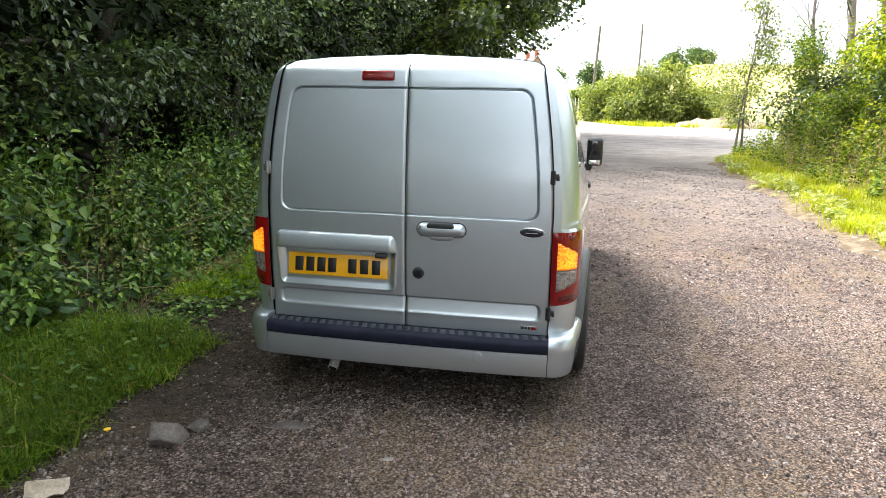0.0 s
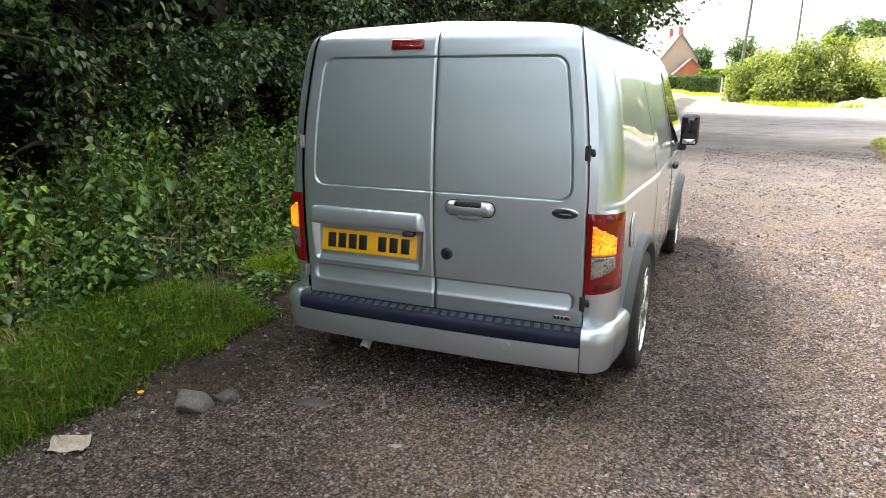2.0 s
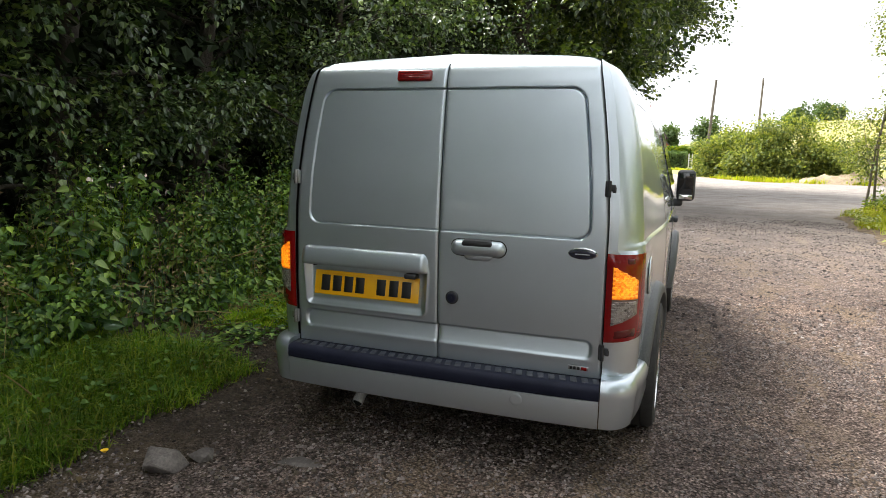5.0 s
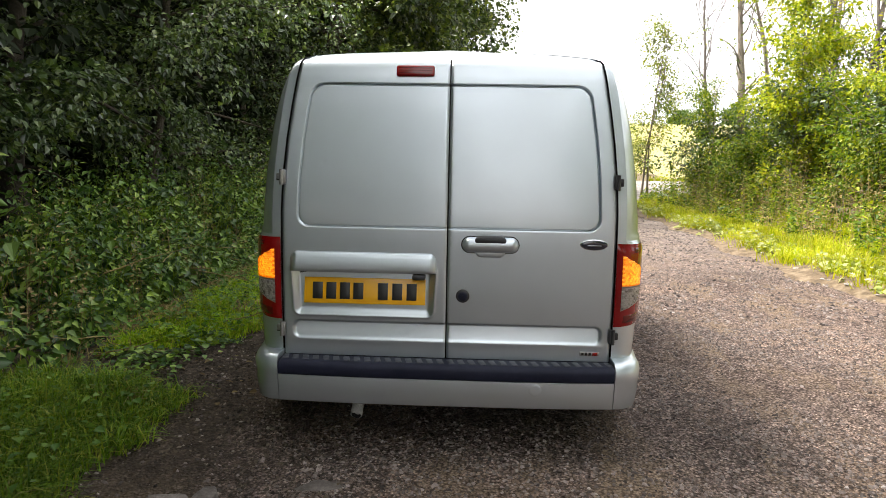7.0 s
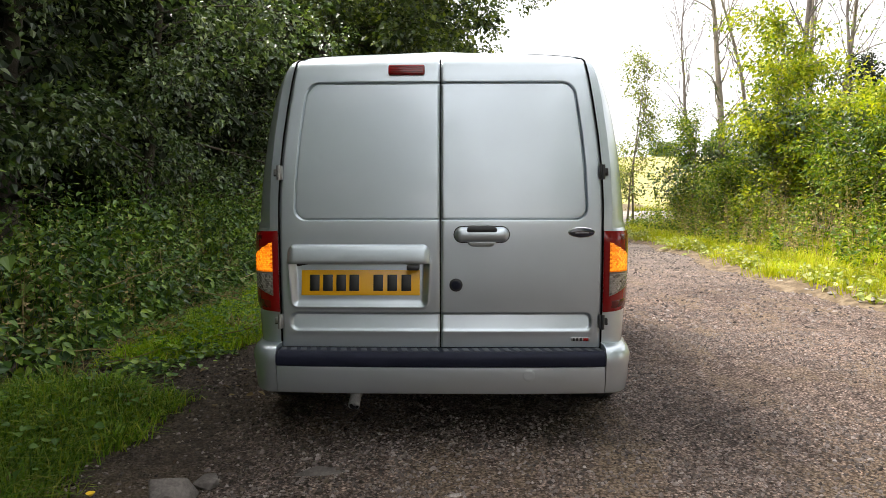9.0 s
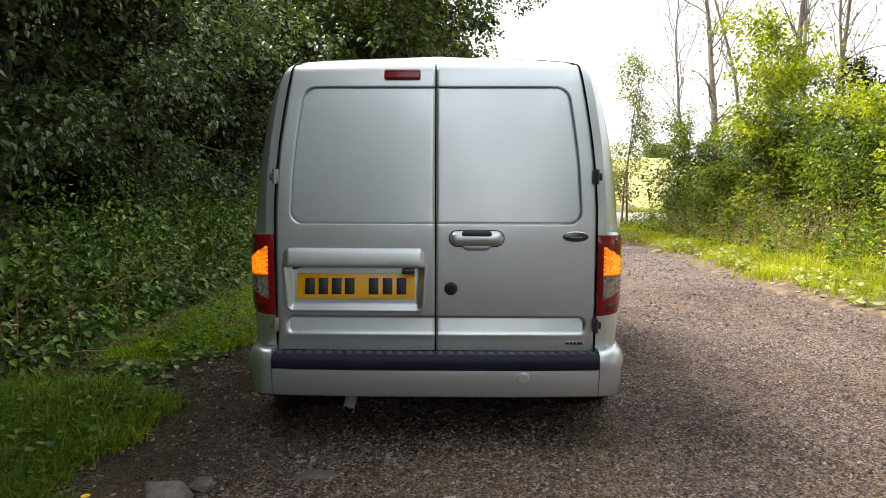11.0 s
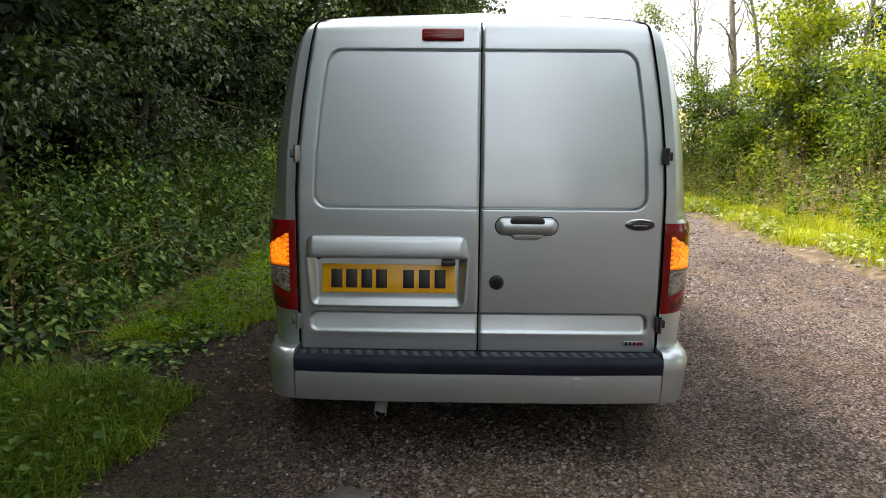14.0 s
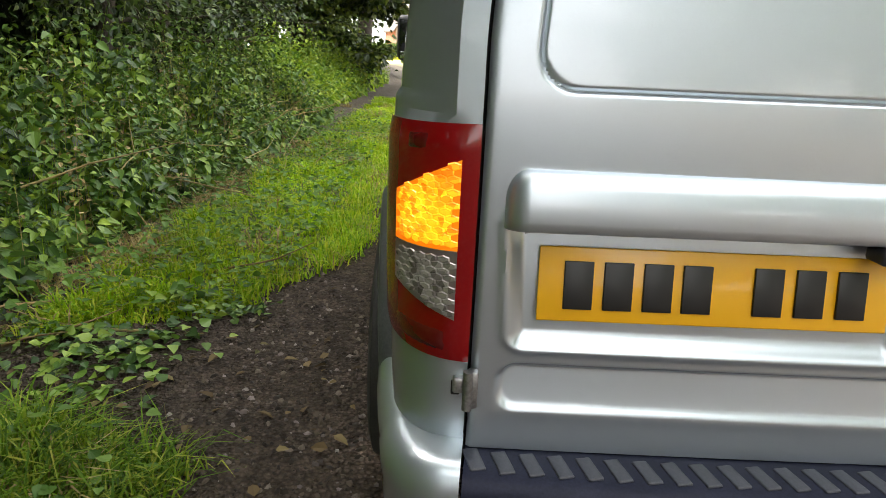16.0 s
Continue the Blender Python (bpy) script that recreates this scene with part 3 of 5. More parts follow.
# black sheet standing in for shade behind the gaps, and the blackened underside
lining = bmesh.new()
lz = np.linspace(.36, 1.68, 20)
cols_l = [[lining.verts.new((u * (float(door_x(z)) + .03), float(rear_y(z)) + .035, z)) for u in np.linspace(-1, 1, 9)] for z in lz]
for i in range(len(lz) - 1):
    for j in range(8):
        lining.faces.new((cols_l[i][j], cols_l[i][j + 1], cols_l[i + 1][j + 1], cols_l[i + 1][j]))
part("gap_backing", lining, SHADOWGAP, van)
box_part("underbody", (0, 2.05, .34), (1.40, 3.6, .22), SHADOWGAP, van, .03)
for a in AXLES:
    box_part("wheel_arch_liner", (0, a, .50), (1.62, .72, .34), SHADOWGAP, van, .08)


def rounded(px, pz, x0, x1, z0, z1, r):
    """Distance to a rounded rectangle, negative inside."""
    qx = np.abs(px - (x0 + x1) / 2) - (x1 - x0) / 2 + r
    qz = np.abs(pz - (z0 + z1) / 2) - (z1 - z0) / 2 + r
    return np.hypot(np.maximum(qx, 0), np.maximum(qz, 0)) + np.minimum(np.maximum(qx, qz), 0) - r


def door_face(x, z):
    """Pressed shape of a rear door: how deep each point lies under the outer skin."""
    ax = np.abs(x)
    d = 0.008 * (ax / 0.7) ** 2
    shift = 0.708 - door_x(z)
    sd = rounded(ax + shift, z, -0.64, 0.640, .985, 1.586, .055)
    d = d + 0.003 * ss(0.003, -0.006, sd) + 0.0065 * np.exp(-((sd + 0.003) / 0.0031) ** 2)
    d = d + 0.010 * np.exp(-((sd + 0.003) / 0.0034) ** 2) * np.maximum(ss(1.54, 1.57, z), (x > 0) * ss(.56, .60, ax + shift))
    sw = rounded(ax, z, -0.668, 0.668, .492, .578, .034)
    d = d + ss(0.002, -0.012, sw) * 0.019 * np.clip((z - .488) / .085, 0.05, 1) ** 0.8
    d = d - 0.002 * np.exp(-((z - .488) / .012) ** 2) * ss(.69, .65, ax)
    lean = (0.80 - z) * 0.10
    pr = rounded(x, z, -0.664 + lean * 0.6, -0.050 - lean * 0.6, .606, .817, .022)
    d = d + np.where(x < 0, ss(0.004, -0.026, pr) * (0.015 + 0.10 * np.clip(z - .645, -.03, .2)) - 0.004 * np.exp(-((pr - 0.006) / 0.006) ** 2), 0)
    d = d + np.where(x < 0, 0.0007 * np.exp(-((x + .53) ** 2 + (z - 1.255) ** 2) / .00015), 0)
    return d


def packed(a, b, n, spots, width):
    """Steps from a to b that are three times finer about the given spots."""
    t = np.linspace(a, b, 4000)
    w = 1 + sum(2.4 * np.exp(-((t - s) / width) ** 2) for s in spots)
    c = np.cumsum(w)
    return np.interp(np.linspace(c[0], c[-1], n), c, t)


doors = {}
for sgn in (-1, 1):
    nz, nx = 270, 144
    z = np.concatenate([packed(.420, 1.645, nz - 14, (.49, .575, .61, .815, .988, 1.583), .012), np.linspace(1.649, 1.691, 14)])
    u = packed(0, 1, nx, (.07, .90), .022)
    Z = np.repeat(z[:, None], nx, 1)
    X = sgn * (0.003 + u[None, :] * (door_x(z)[:, None] - 0.0055))
    Y = rear_y(Z) + door_face(X, Z)
    edge = np.minimum(np.abs(X) - 0.003, door_x(Z) - 0.0025 - np.abs(X))
    Y = Y + 0.006 * np.exp(-edge / 0.003)
    top_crown = 0.005 * (1 - (np.abs(X) / 0.63) ** 2) * ss(1.6, 1.691, Z)
    V = np.stack([X, Y, Z + top_crown], -1)
    faces = grid_faces(nz, nx)
    V = V.reshape(-1, 3)
    # turned-in edges
    loop = np.concatenate([np.arange(nx), np.arange(1, nz) * nx + nx - 1, (nz - 1) * nx + np.arange(nx - 2, -1, -1), np.arange(nz - 2, -1, -1) * nx])
    inner = V[loop] + np.array([0, 0.03, 0])
    base = len(V)
    k = np.arange(len(loop) - 1)
    skirt = np.stack([loop[k], loop[k + 1], base + k + 1, base + k], -1)
    faces = np.concatenate([faces, skirt])
    if sgn > 0:
        faces = faces[:, ::-1]
    me = raw_mesh("rear_door", np.concatenate([V, inner]), faces[:, ::-1], SILVER)
    doors[sgn] = sharp(child("rear_door", me, van, "rear door with a blank pressed panel"), 50)
LEFT, RIGHT = doors[-1], doors[1]

# hinges: plate and knuckle
for sgn in (-1, 1):
    for hz in (1.192, .538):
        hx, hy = sgn * float(door_x(hz)), float(rear_y(hz))
        h = bmesh.new()
        rbox(h, (hx - sgn * .006, hy - .008, hz), (.016, .020, .062), .004)
        rbox(h, (hx + sgn * .014, hy - .002, hz + .004), (.022, .018, .026), .004)
        v, f = tube([(hx + sgn * .002, hy - .016, hz - .032), (hx + sgn * .002, hy - .016, hz + .032)], [.008, .008], 10)
        idx = [h.verts.new(p) for p in v]
        for q in f:
            h.faces.new([idx[i] for i in q])
        for cap in (idx[:10], idx[10:]):
            h.faces.new(cap)
        # right hinges take black: their shade is put into the colour
        hinge = sharp(part("hinge", h, STEEL if sgn < 0 else BLACK, doors[sgn], "metal door hinge"), 40)
        box_part("hinge_bracket", (hx + sgn * .020, hy + .004, hz - .004), (.014, .014, .022), BLACK, hinge, .002)

# number plate with its characters blotted out
plate = box_part("number_plate", (-.353, .004, .709), (.524, .005, .112), YELLOW, LEFT, .002, "yellow number plate", turn=Matrix.Rotation(radians(-9), 4, "X"))
for i, cx in enumerate((-.556, -.497, -.438, -.380, -.274, -.212, -.150)):
    box_part("plate_mark", (cx, -.0008, .709), (.043, .005, .072), INK, plate, .001, turn=Matrix.Rotation(radians(-9), 4, "X"))
hood = bmesh.new()
prof = [(.018, .881), (-.018, .880), (-.030, .873), (-.036, .857), (-.039, .832), (-.040, .810), (-.039, .799), (-.035, .795), (.030, .797)]
hx = np.concatenate([-.672 + .03 * (1 - np.cos(np.linspace(0, math.pi / 2, 8))), np.linspace(-.64, -.076, 28), -.044 - .03 * (1 - np.cos(np.linspace(math.pi / 2, 0, 8)))])
ring = []
for x in hx:
    e = max(0.0, min(x + .672, -.044 - x))
    k = math.sqrt(max(0.0, 1 - (1 - min(e, .032) / .032) ** 2))
    ring.append([hood.verts.new((x, py if py > 0 else (py * (0.30 + 0.70 * k)), .795 + (pz - .795) * (0.50 + 0.50 * k))) for py, pz in prof])
for i in range(len(ring) - 1):
    for j in range(len(prof) - 1):
        hood.faces.new((ring[i][j], ring[i + 1][j], ring[i + 1][j + 1], ring[i][j + 1]))
hood.faces.new(ring[0]), hood.faces.new(ring[-1][::-1])
sharp(part("plate_hood", hood, SILVER, LEFT, "silver moulding over the number plate"), 45)
cam_box = box_part("reversing_camera", (-.118, -.022, .779), (.055, .045, .022), BLACK, LEFT, .006, "small black reversing camera")


brake_turn = Matrix.Rotation(radians(-16), 4, "X")
brake_light = box_part("high_brake_light", (-.147, .044, 1.640), (.160, .020, .047), RED, LEFT, .009, "dark red high-level brake light", 3, brake_turn)
for k in (-.011, 0, .011):
    box_part("lens_ridge", Vector((-.147, .044, 1.640)) + brake_turn @ Vector((0, -.0098, k)), (.140, .002, .004), RED_DARK, brake_light, .0008, turn=brake_turn)

# handle, lock, badge
def lozenge(name, c, wide, high, steps, material, parent, label="", taper=0.0, seg=10):
    """A round-ended bar that faces backwards: steps of (inset, how far out)."""
    bm = bmesh.new()
    rings = []
    for inset, out in steps:
        r_ = high / 2 - inset
        ring_ = []
        for side in (1, -1):
            for k in range(seg + 1):
                a = side * math.pi / 2 - math.pi * k / seg
                px = side * (wide / 2 - high / 2) + r_ * math.cos(a)
                pz = r_ * math.sin(a)
                ring_.append(bm.verts.new((c[0] + px * (1 + taper * pz / high), c[1] - out, c[2] + pz)))
        rings.append(ring_)
    n_ = len(rings[0])
    for i in range(len(rings) - 1):
        for j in range(n_):
            bm.faces.new((rings[i][j], rings[i][(j + 1) % n_], rings[i + 1][(j + 1) % n_], rings[i + 1][j]))
    bm.faces.new(rings[-1])
    return sharp(part(name, bm, material, parent, label), 50)


grip = lozenge("door_handle", (.181, -.012, .923), .238, .066, [(0, -.01), (0, .012), (.004, .022), (.011, .030), (.020, .034), (.028, .035)], SILVER, RIGHT, "silver pull handle with a black pad")
lozenge("handle_seal", (.181, -.012, .923), .246, .074, [(0, -.004), (0, .003), (.004, .005)], SHADOWGAP, grip)
lozenge("handle_pad", (.181, -.030, .9465), .132, .031, [(0, -.012), (0, .010), (.003, .0165), (.008, .019)], BLACK, grip, taper=-.22)
lozenge("handle_scoop", (.181, -.012, .886), .124, .032, [(0, -.01), (0, .006), (.004, .012), (.009, .014)], SILVER, grip, taper=.30)


def disc(name, c, r, depth, material, parent, label="", squash=1.0, seg=32, dome=0.3):
    """A domed round or oval button that faces backwards."""
    bm = bmesh.new()
    rings = []
    for rad, y in ((r, depth), (r, depth * 0.15), (r * 0.9, -depth * 0.1), (r * 0.55, -depth * dome * 0.8), (r * 0.2, -depth * dome)):
        rings.append([bm.verts.new((c[0] + rad * math.cos(a * 2 * math.pi / seg), c[1] + y, c[2] + squash * rad * math.sin(a * 2 * math.pi / seg))) for a in range(seg)])
    for i in range(len(rings) - 1):
        for j in range(seg):
            bm.faces.new((rings[i][j], rings[i][(j + 1) % seg], rings[i + 1][(j + 1) % seg], rings[i + 1][j]))
    bm.faces.new(rings[-1])
    return sharp(part(name, bm, material, parent, label), 40)


lock = disc("lock_cover", (.069, -.017, .701), .029, .012, BLACK, RIGHT, "round black lock cover")
disc("lock_face", (.069, -.021, .701), .019, .004, STEP, lock)
box_part("key_slot", (.069, -.0235, .701), (.003, .003, .010), SHADOWGAP, lock, .0005)
oval = disc("badge", (.614, -.016, .932), .058, .010, CHROME, RIGHT, "blue-black oval badge with a chrome rim", .40, 40)
disc("badge_field", (.614, -.0215, .932), .054, .004, BADGE, oval, squash=.375, seg=40)
box_part("badge_stroke", (.614, -.0245, .930), (.058, .002, .0035), STEEL, oval, .0008)
mark = box_part("engine_badge", (.618, .003, .458), (.082, .006, .018), STEEL, RIGHT, .002, "chrome and red engine badge")
for i, cx in enumerate((.589, .604, .620)):
    box_part("badge_bar", (cx, -.0005, .458), (.010, .004, .013), INK, mark, .0008)
box_part("badge_bar", (.642, -.0005, .458), (.022, .004, .013), RED, mark, .0008)


# rear lamps: red housing round the corner, amber and clear lens set into it
def lamp_sheet(c0, c1, zlo, zhi, out, sgn, n=16, mz=24, fall=True):
    rows = []
    for j in range(n):
        c = c0 + (c1 - c0) * j / (n - 1)
        s = j / (n - 1)
        lo, hi = zlo[0] + (zlo[1] - zlo[0]) * s, zhi[0] + (zhi[1] - zhi[0]) * s
        col = []
        for i in range(mz):
            z = lo + (hi - lo) * i / (mz - 1)
            x, y = corner(c, z)
            nx_, ny_ = math.sin(c * math.pi / 2), -math.cos(c * math.pi / 2)
            rimfall = min(i, mz - 1 - i, j * 1.5, (n - 1 - j) * 1.5)
            o = out * (min(1.0, 0.45 + 0.3 * rimfall) if fall else 1.0)
            col.append((sgn * (float(x) + nx_ * o), float(y) + ny_ * o, z))
        rows.append(col)
    bm = bmesh.new()
    vv = [[bm.verts.new(p) for p in col] for col in rows]
    for a in range(n - 1):
        for b in range(mz - 1):
            q = (vv[a][b], vv[a + 1][b], vv[a + 1][b + 1], vv[a][b + 1])
            bm.faces.new(q if sgn > 0 else q[::-1])
    return bm


def lens_cells(c0, c1, zlo, zhi, out, sgn, size):
    """A lens moulded in six-sided cells, over the same stretch as lamp_sheet."""
    bm = bmesh.new()
    width = 0.135 * (c1 - c0)
    z = min(zlo) + size * .2
    row = 0
    while z < max(zhi):
        s_ = (.5 if row % 2 else 0.0) * size * 1.732
        while s_ < width:
            u = s_ / width
            lo, hi = zlo[0] + (zlo[1] - zlo[0]) * u, zhi[0] + (zhi[1] - zhi[0]) * u
            if lo + size * .55 < z < hi - size * .55 and size * .5 < s_ < width - size * .5:
                ring_o, ring_i = [], []
                for k in range(6):
                    t = math.pi / 6 + k * math.pi / 3
                    for ring_, f_, o in ((ring_o, 1.0, out - .0002), (ring_i, .74, out + .0016)):
                        c = c0 + (c1 - c0) * (s_ + size * f_ * math.cos(t)) / width
                        zz = z + size * f_ * math.sin(t)
                        x, y = corner(c, zz)
                        ring_.append(bm.verts.new((sgn * (float(x) + math.sin(c * math.pi / 2) * o), float(y) - math.cos(c * math.pi / 2) * o, zz)))
                for k in range(6):
                    q = (ring_o[k], ring_o[(k + 1) % 6], ring_i[(k + 1) % 6], ring_i[k])
                    bm.faces.new(q if sgn > 0 else q[::-1])
                bm.faces.new(ring_i if sgn > 0 else ring_i[::-1])
            s_ += size * 1.732
        z += size * 1.5
        row += 1
    bmesh.ops.remove_doubles(bm, verts=bm.verts[:], dist=.0006)
    return bm


for sgn in (-1, 1):
    lamp = part("rear_lamp", lamp_sheet(.0, .88, (.579, .592), (.939, .935), .009, sgn), RED, van, "red rear lamp with a lit amber indicator")
    part("reflector_patch", lamp_sheet(.10, .62, (.592, .600), (.640, .648), .0105, sgn, 10, 8), RED_DARK, lamp)
    part("reflector_patch", lamp_sheet(.30, .50, (.895, .893), (.925, .923), .0105, sgn, 8, 8), RED_DARK, lamp)
    part("lens_rim", lamp_sheet(.065, .59, (.645, .690), (.897, .839), .0108, sgn), STEEL, lamp)
    part("indicator_back", lamp_sheet(.085, .57, (.7585, .7585), (.890, .834), .0122, sgn, 12, 12, False), AMBER_DARK, lamp)
    part("lens_back", lamp_sheet(.085, .57, (.651, .695), (.7575, .7575), .0122, sgn, 12, 12, False), CLEAR_DARK, lamp)
    part("clear_lens", lens_cells(.085, .57, (.651, .699), (.7575, .7575), .0125, sgn, .0062), CLEAR, lamp, "clear lower lens", False)
    part("indicator_lens", lens_cells(.085, .57, (.7585, .7585), (.890, .834), .0125, sgn, .0062), AMBER, lamp, "lit amber indicator lens", False)


# bumper: swept along its plan
def bumper_path(x):
    """Outer line of the bumper in plan, for the rear part."""
    return -0.088 + 0.022 * (abs(x) / 0.72) ** 3


def sweep(name, path, section, material, parent, label=""):
    bm = bmesh.new()
    rows = []
    p = np.asarray(path, dtype=float)
    t = np.gradient(p, axis=0)
    nrm = np.stack([-t[:, 1], t[:, 0]], -1)
    nrm /= np.linalg.norm(nrm, axis=1)[:, None]
    for (x, y), (a, b) in zip(p, nrm):
        rows.append([bm.verts.new((x + a * o, y + b * o, z)) for o, z in section])
    for i in range(len(rows) - 1):
        for j in range(len(section) - 1):
            bm.faces.new((rows[i][j], rows[i + 1][j], rows[i + 1][j + 1], rows[i][j + 1]))
    bm.faces.new(rows[0]), bm.faces.new(rows[-1][::-1])
    return sharp(part(name, bm, material, parent, label), 40)


mid = [(x, bumper_path(x)) for x in np.linspace(-.715, .715, 60)]
bumper = sweep("bumper", mid, [(.06, .353), (.004, .353), (.0, .350), (-.001, .335), (.002, .29), (.008, .250), (.012, .234), (.018, .230), (.07, .229)], SILVER, van, "silver rear bumper with a black step")
strip = sweep("bumper_step", mid, [(.10, .4175), (.03, .4165), (.008, .413), (-.004, .404), (-.007, .392), (-.006, .360), (.0, .353), (.05, .353)], STEP, bumper, "dark ribbed step pad")
for sgn in (-1, 1):
    a = np.linspace(0, math.pi / 2, 18)
    path = [(.719, bumper_path(.719)), (.735, bumper_path(.735))] + [(.735 + .112 * math.sin(t), .085 - (.085 - bumper_path(.735)) * math.cos(t) ** 1.0) for t in a[1:]] + [(.858, .16), (.868, .25), (.874, .345)]
    path = [(sgn * x, y) for x, y in path]
    if sgn < 0:
        path = path[::-1]
    sweep("bumper_corner", path, [(.09, .440), (.03, .437), (.012, .430), (.002, .415), (-.005, .395), (-.004, .365), (.0, .345), (.002, .30), (.008, .255), (.012, .236), (.02, .230), (.06, .229)], SILVER, bumper)
rib = rbox(bmesh.new(), (0, 0, 0), (.026, .058, .006), .0028, 2)
rib_ob = part("step_rib", rib, STEP_RIB, strip)
rib_ob.matrix_basis = pose(-.695, bumper_path(.695) + .055, .4165, 0, 0, 12)
for i in range(1, 32):
    x = -.695 + i * 1.39 / 31
    o = new("step_rib", rib_ob.data)
    o.parent, o.matrix_basis = strip, pose(x, bumper_path(x) + .052, .4165, 0, 0, 12)
disc("towing_eye_cover", (.383, -.0855, .318), .027, .004, SILVER, bumper, "round towing eye cover", dome=.1)
v, f = tube([(-.372, .30, .215), (-.378, .12, .207), (-.386, .04, .188), (-.39, .0, .150)], [.026, .026, .026, .026], 16)
exhaust = child("exhaust_pipe", raw_mesh("exhaust_pipe", v, f, PIPE), van, "dull steel exhaust tip")
v, f = tube([(-.379, .10, .2), (-.3895, .0015, .152)], [.021, .021], 12)
child("exhaust_bore", raw_mesh("exhaust_bore", v, f[:, ::-1], SHADOWGAP), exhaust)

# wheels
for sgn in (-1, 1):
    for a in AXLES:
        o = np.array((sgn * .80, a, WHEEL_Z))
        tp = [(-.105, .215), (-.11, .27), (-.10, .300), (-.085, .310), (-.045, .3115), (-.040, .305), (-.035, .3115), (0.0, .312), (.005, .306), (.010, .312), (.045, .3115), (.05, .305), (.055, .3112), (.085, .309), (.103, .298), (.112, .27), (.105, .236), (.095, .226)]
        v, f = lathe(tp, 64, o, sgn)
        tyre_holder = thing("wheel", "", "")
        tyre_holder.parent = van

        sharp(child("tyre", raw_mesh("tyre", v, f if sgn > 0 else f[:, ::-1], TYRE), tyre_holder, "black road tyre"), 30)
        v, f = lathe([(.094, .230), (.108, .226), (.108, .218), (.085, .208), (-.08, .205), (-.08, .10)], 48, o, sgn)
        sharp(child("rim", raw_mesh("rim", v, f if sgn > 0 else f[:, ::-1], ALLOY), tyre_holder, "silver alloy rim"), 30)
        for k in range(5):
            ang = k * 72 + (17 if a < 1 else 40)
            bm = bmesh.new()
            for off in (-.026, .026):
                rbox(bm, (.088, off, .125), (.030, .030, .175), .010, 2)
            bmesh.ops.transform(bm, matrix=Matrix.Translation(o) @ Matrix.Diagonal((sgn, 1, 1, 1)) @ Matrix.Rotation(radians(ang), 4, "X"), verts=bm.verts[:])
            part("spoke", bm, ALLOY, tyre_holder)
        v, f = lathe([(.11, .0), (.11, .03), (.10, .055), (.06, .06)], 24, o, sgn)
        child("hub", raw_mesh("hub", v, f, ALLOY), tyre_holder)
        v, f = lathe([(.03, .02), (.03, .16), (.015, .16)], 32, o, sgn)
        child("brake_disc", raw_mesh("brake_disc", v, f, STEEL), tyre_holder)
        # flare round the wheel opening
        rows = []
        for t in np.linspace(radians(-4), radians(184), 36):
            row = []
            for rad, dx in ((.352, -.05), (.352, .034), (.358, .040), (.385, .036), (.405, .018), (.412, -.006)):
                y, z = a + rad * math.cos(t), WHEEL_Z + rad * math.sin(t)
                row.append((sgn * (float(side_at(y, max(z, .3))) + dx), y, z))
            rows.append(row)
        child("wheel_flare", raw_mesh("wheel_flare", np.array(rows).reshape(-1, 3), grid_faces(36, 6)[:, ::sgn], FLARE), van, "dark grey wheel arch flare")


# things set on the sides
def side_patch(name, y0, y1, z0, z1, out, sgn, material, parent, label="", lean0=0.0, lean1=0.0):
    n, m_ = 14, 10
    P = []
    for i in range(m_):
        z = z0 + (z1 - z0) * i / (m_ - 1)
        for j in range(n):
            y = (y0 + lean0 * i / (m_ - 1)) + (y1 + lean1 * i / (m_ - 1) - y0 - lean0 * i / (m_ - 1)) * j / (n - 1)
            P.append((sgn * (float(side_at(y, z)) + out), y, z))
    return child(name, raw_mesh(name, P, grid_faces(m_, n)[:, ::sgn], material), parent, label)


for sgn in (-1, 1):
    front_door = side_patch("front_door", 2.16, 3.10, .36, 1.60, .0025, sgn, SILVER, van, "silver front door", 0.0, -.34)
    side_patch("door_gap", 2.13, 2.165, .34, 1.60, .0012, sgn, SHADOWGAP, front_door)
    side_patch("door_window", 2.24, 3.16, 1.04, 1.56, .006, sgn, GLASS_DARK, front_door, "tinted front door window", 0.05, -.42)
    box_part("side_door_handle", (sgn * (float(side_at(2.32, .90)) + .018), 2.32, .90), (.03, .20, .035), BLACK, front_door, .010, "black side door handle", 3)
    side_patch("sliding_door_gap", 1.10, 1.112, .40, 1.60, .0012, sgn, SHADOWGAP, van)
    mirror = thing("door_mirror", "", "")
    mirror.parent = van
    box_part("mirror_housing", (sgn * .962, 2.90, 1.120), (.135, .10, .240), BLACK, mirror, .032, "black mirror housing", 4)
    # main glass is black: its dark reflection is put into the colour
    box_part("mirror_glass", (sgn * .962, 2.848, 1.135), (.110, .006, .165), GLASS_DARK, mirror, .002, "mirror glass with a dark reflection in its colour", turn=Matrix.Rotation(radians(7), 4, "X"))
    box_part("blind_spot_glass", (sgn * .962, 2.848, 1.030), (.095, .006, .036), MIRROR, mirror, .002, "small wide-angle mirror glass")
    box_part("mirror_arm", (sgn * .885, 2.93, .985), (.12, .09, .06), BLACK, mirror, .02, seg=3)
    fs = float(side_at(.42, .80))
    if sgn > 0:
        v, f = lathe([(.0, .085), (.004, .083), (.005, .078), (.005, .0)], 36, (fs - .001, .40, .80), 1)
        child("fuel_flap", raw_mesh("fuel_flap", v, f, SILVER), van, "round fuel flap")
side_patch_screen = bmesh.new()
rows = []
for z in np.linspace(1.08, 1.62, 10):
    hw = float(side_x(z)) - .06
    rows.append([side_patch_screen.verts.new((hw * u, float(front_y(z)) + .055 - .05 * abs(u), z)) for u in np.linspace(-1, 1, 11)])
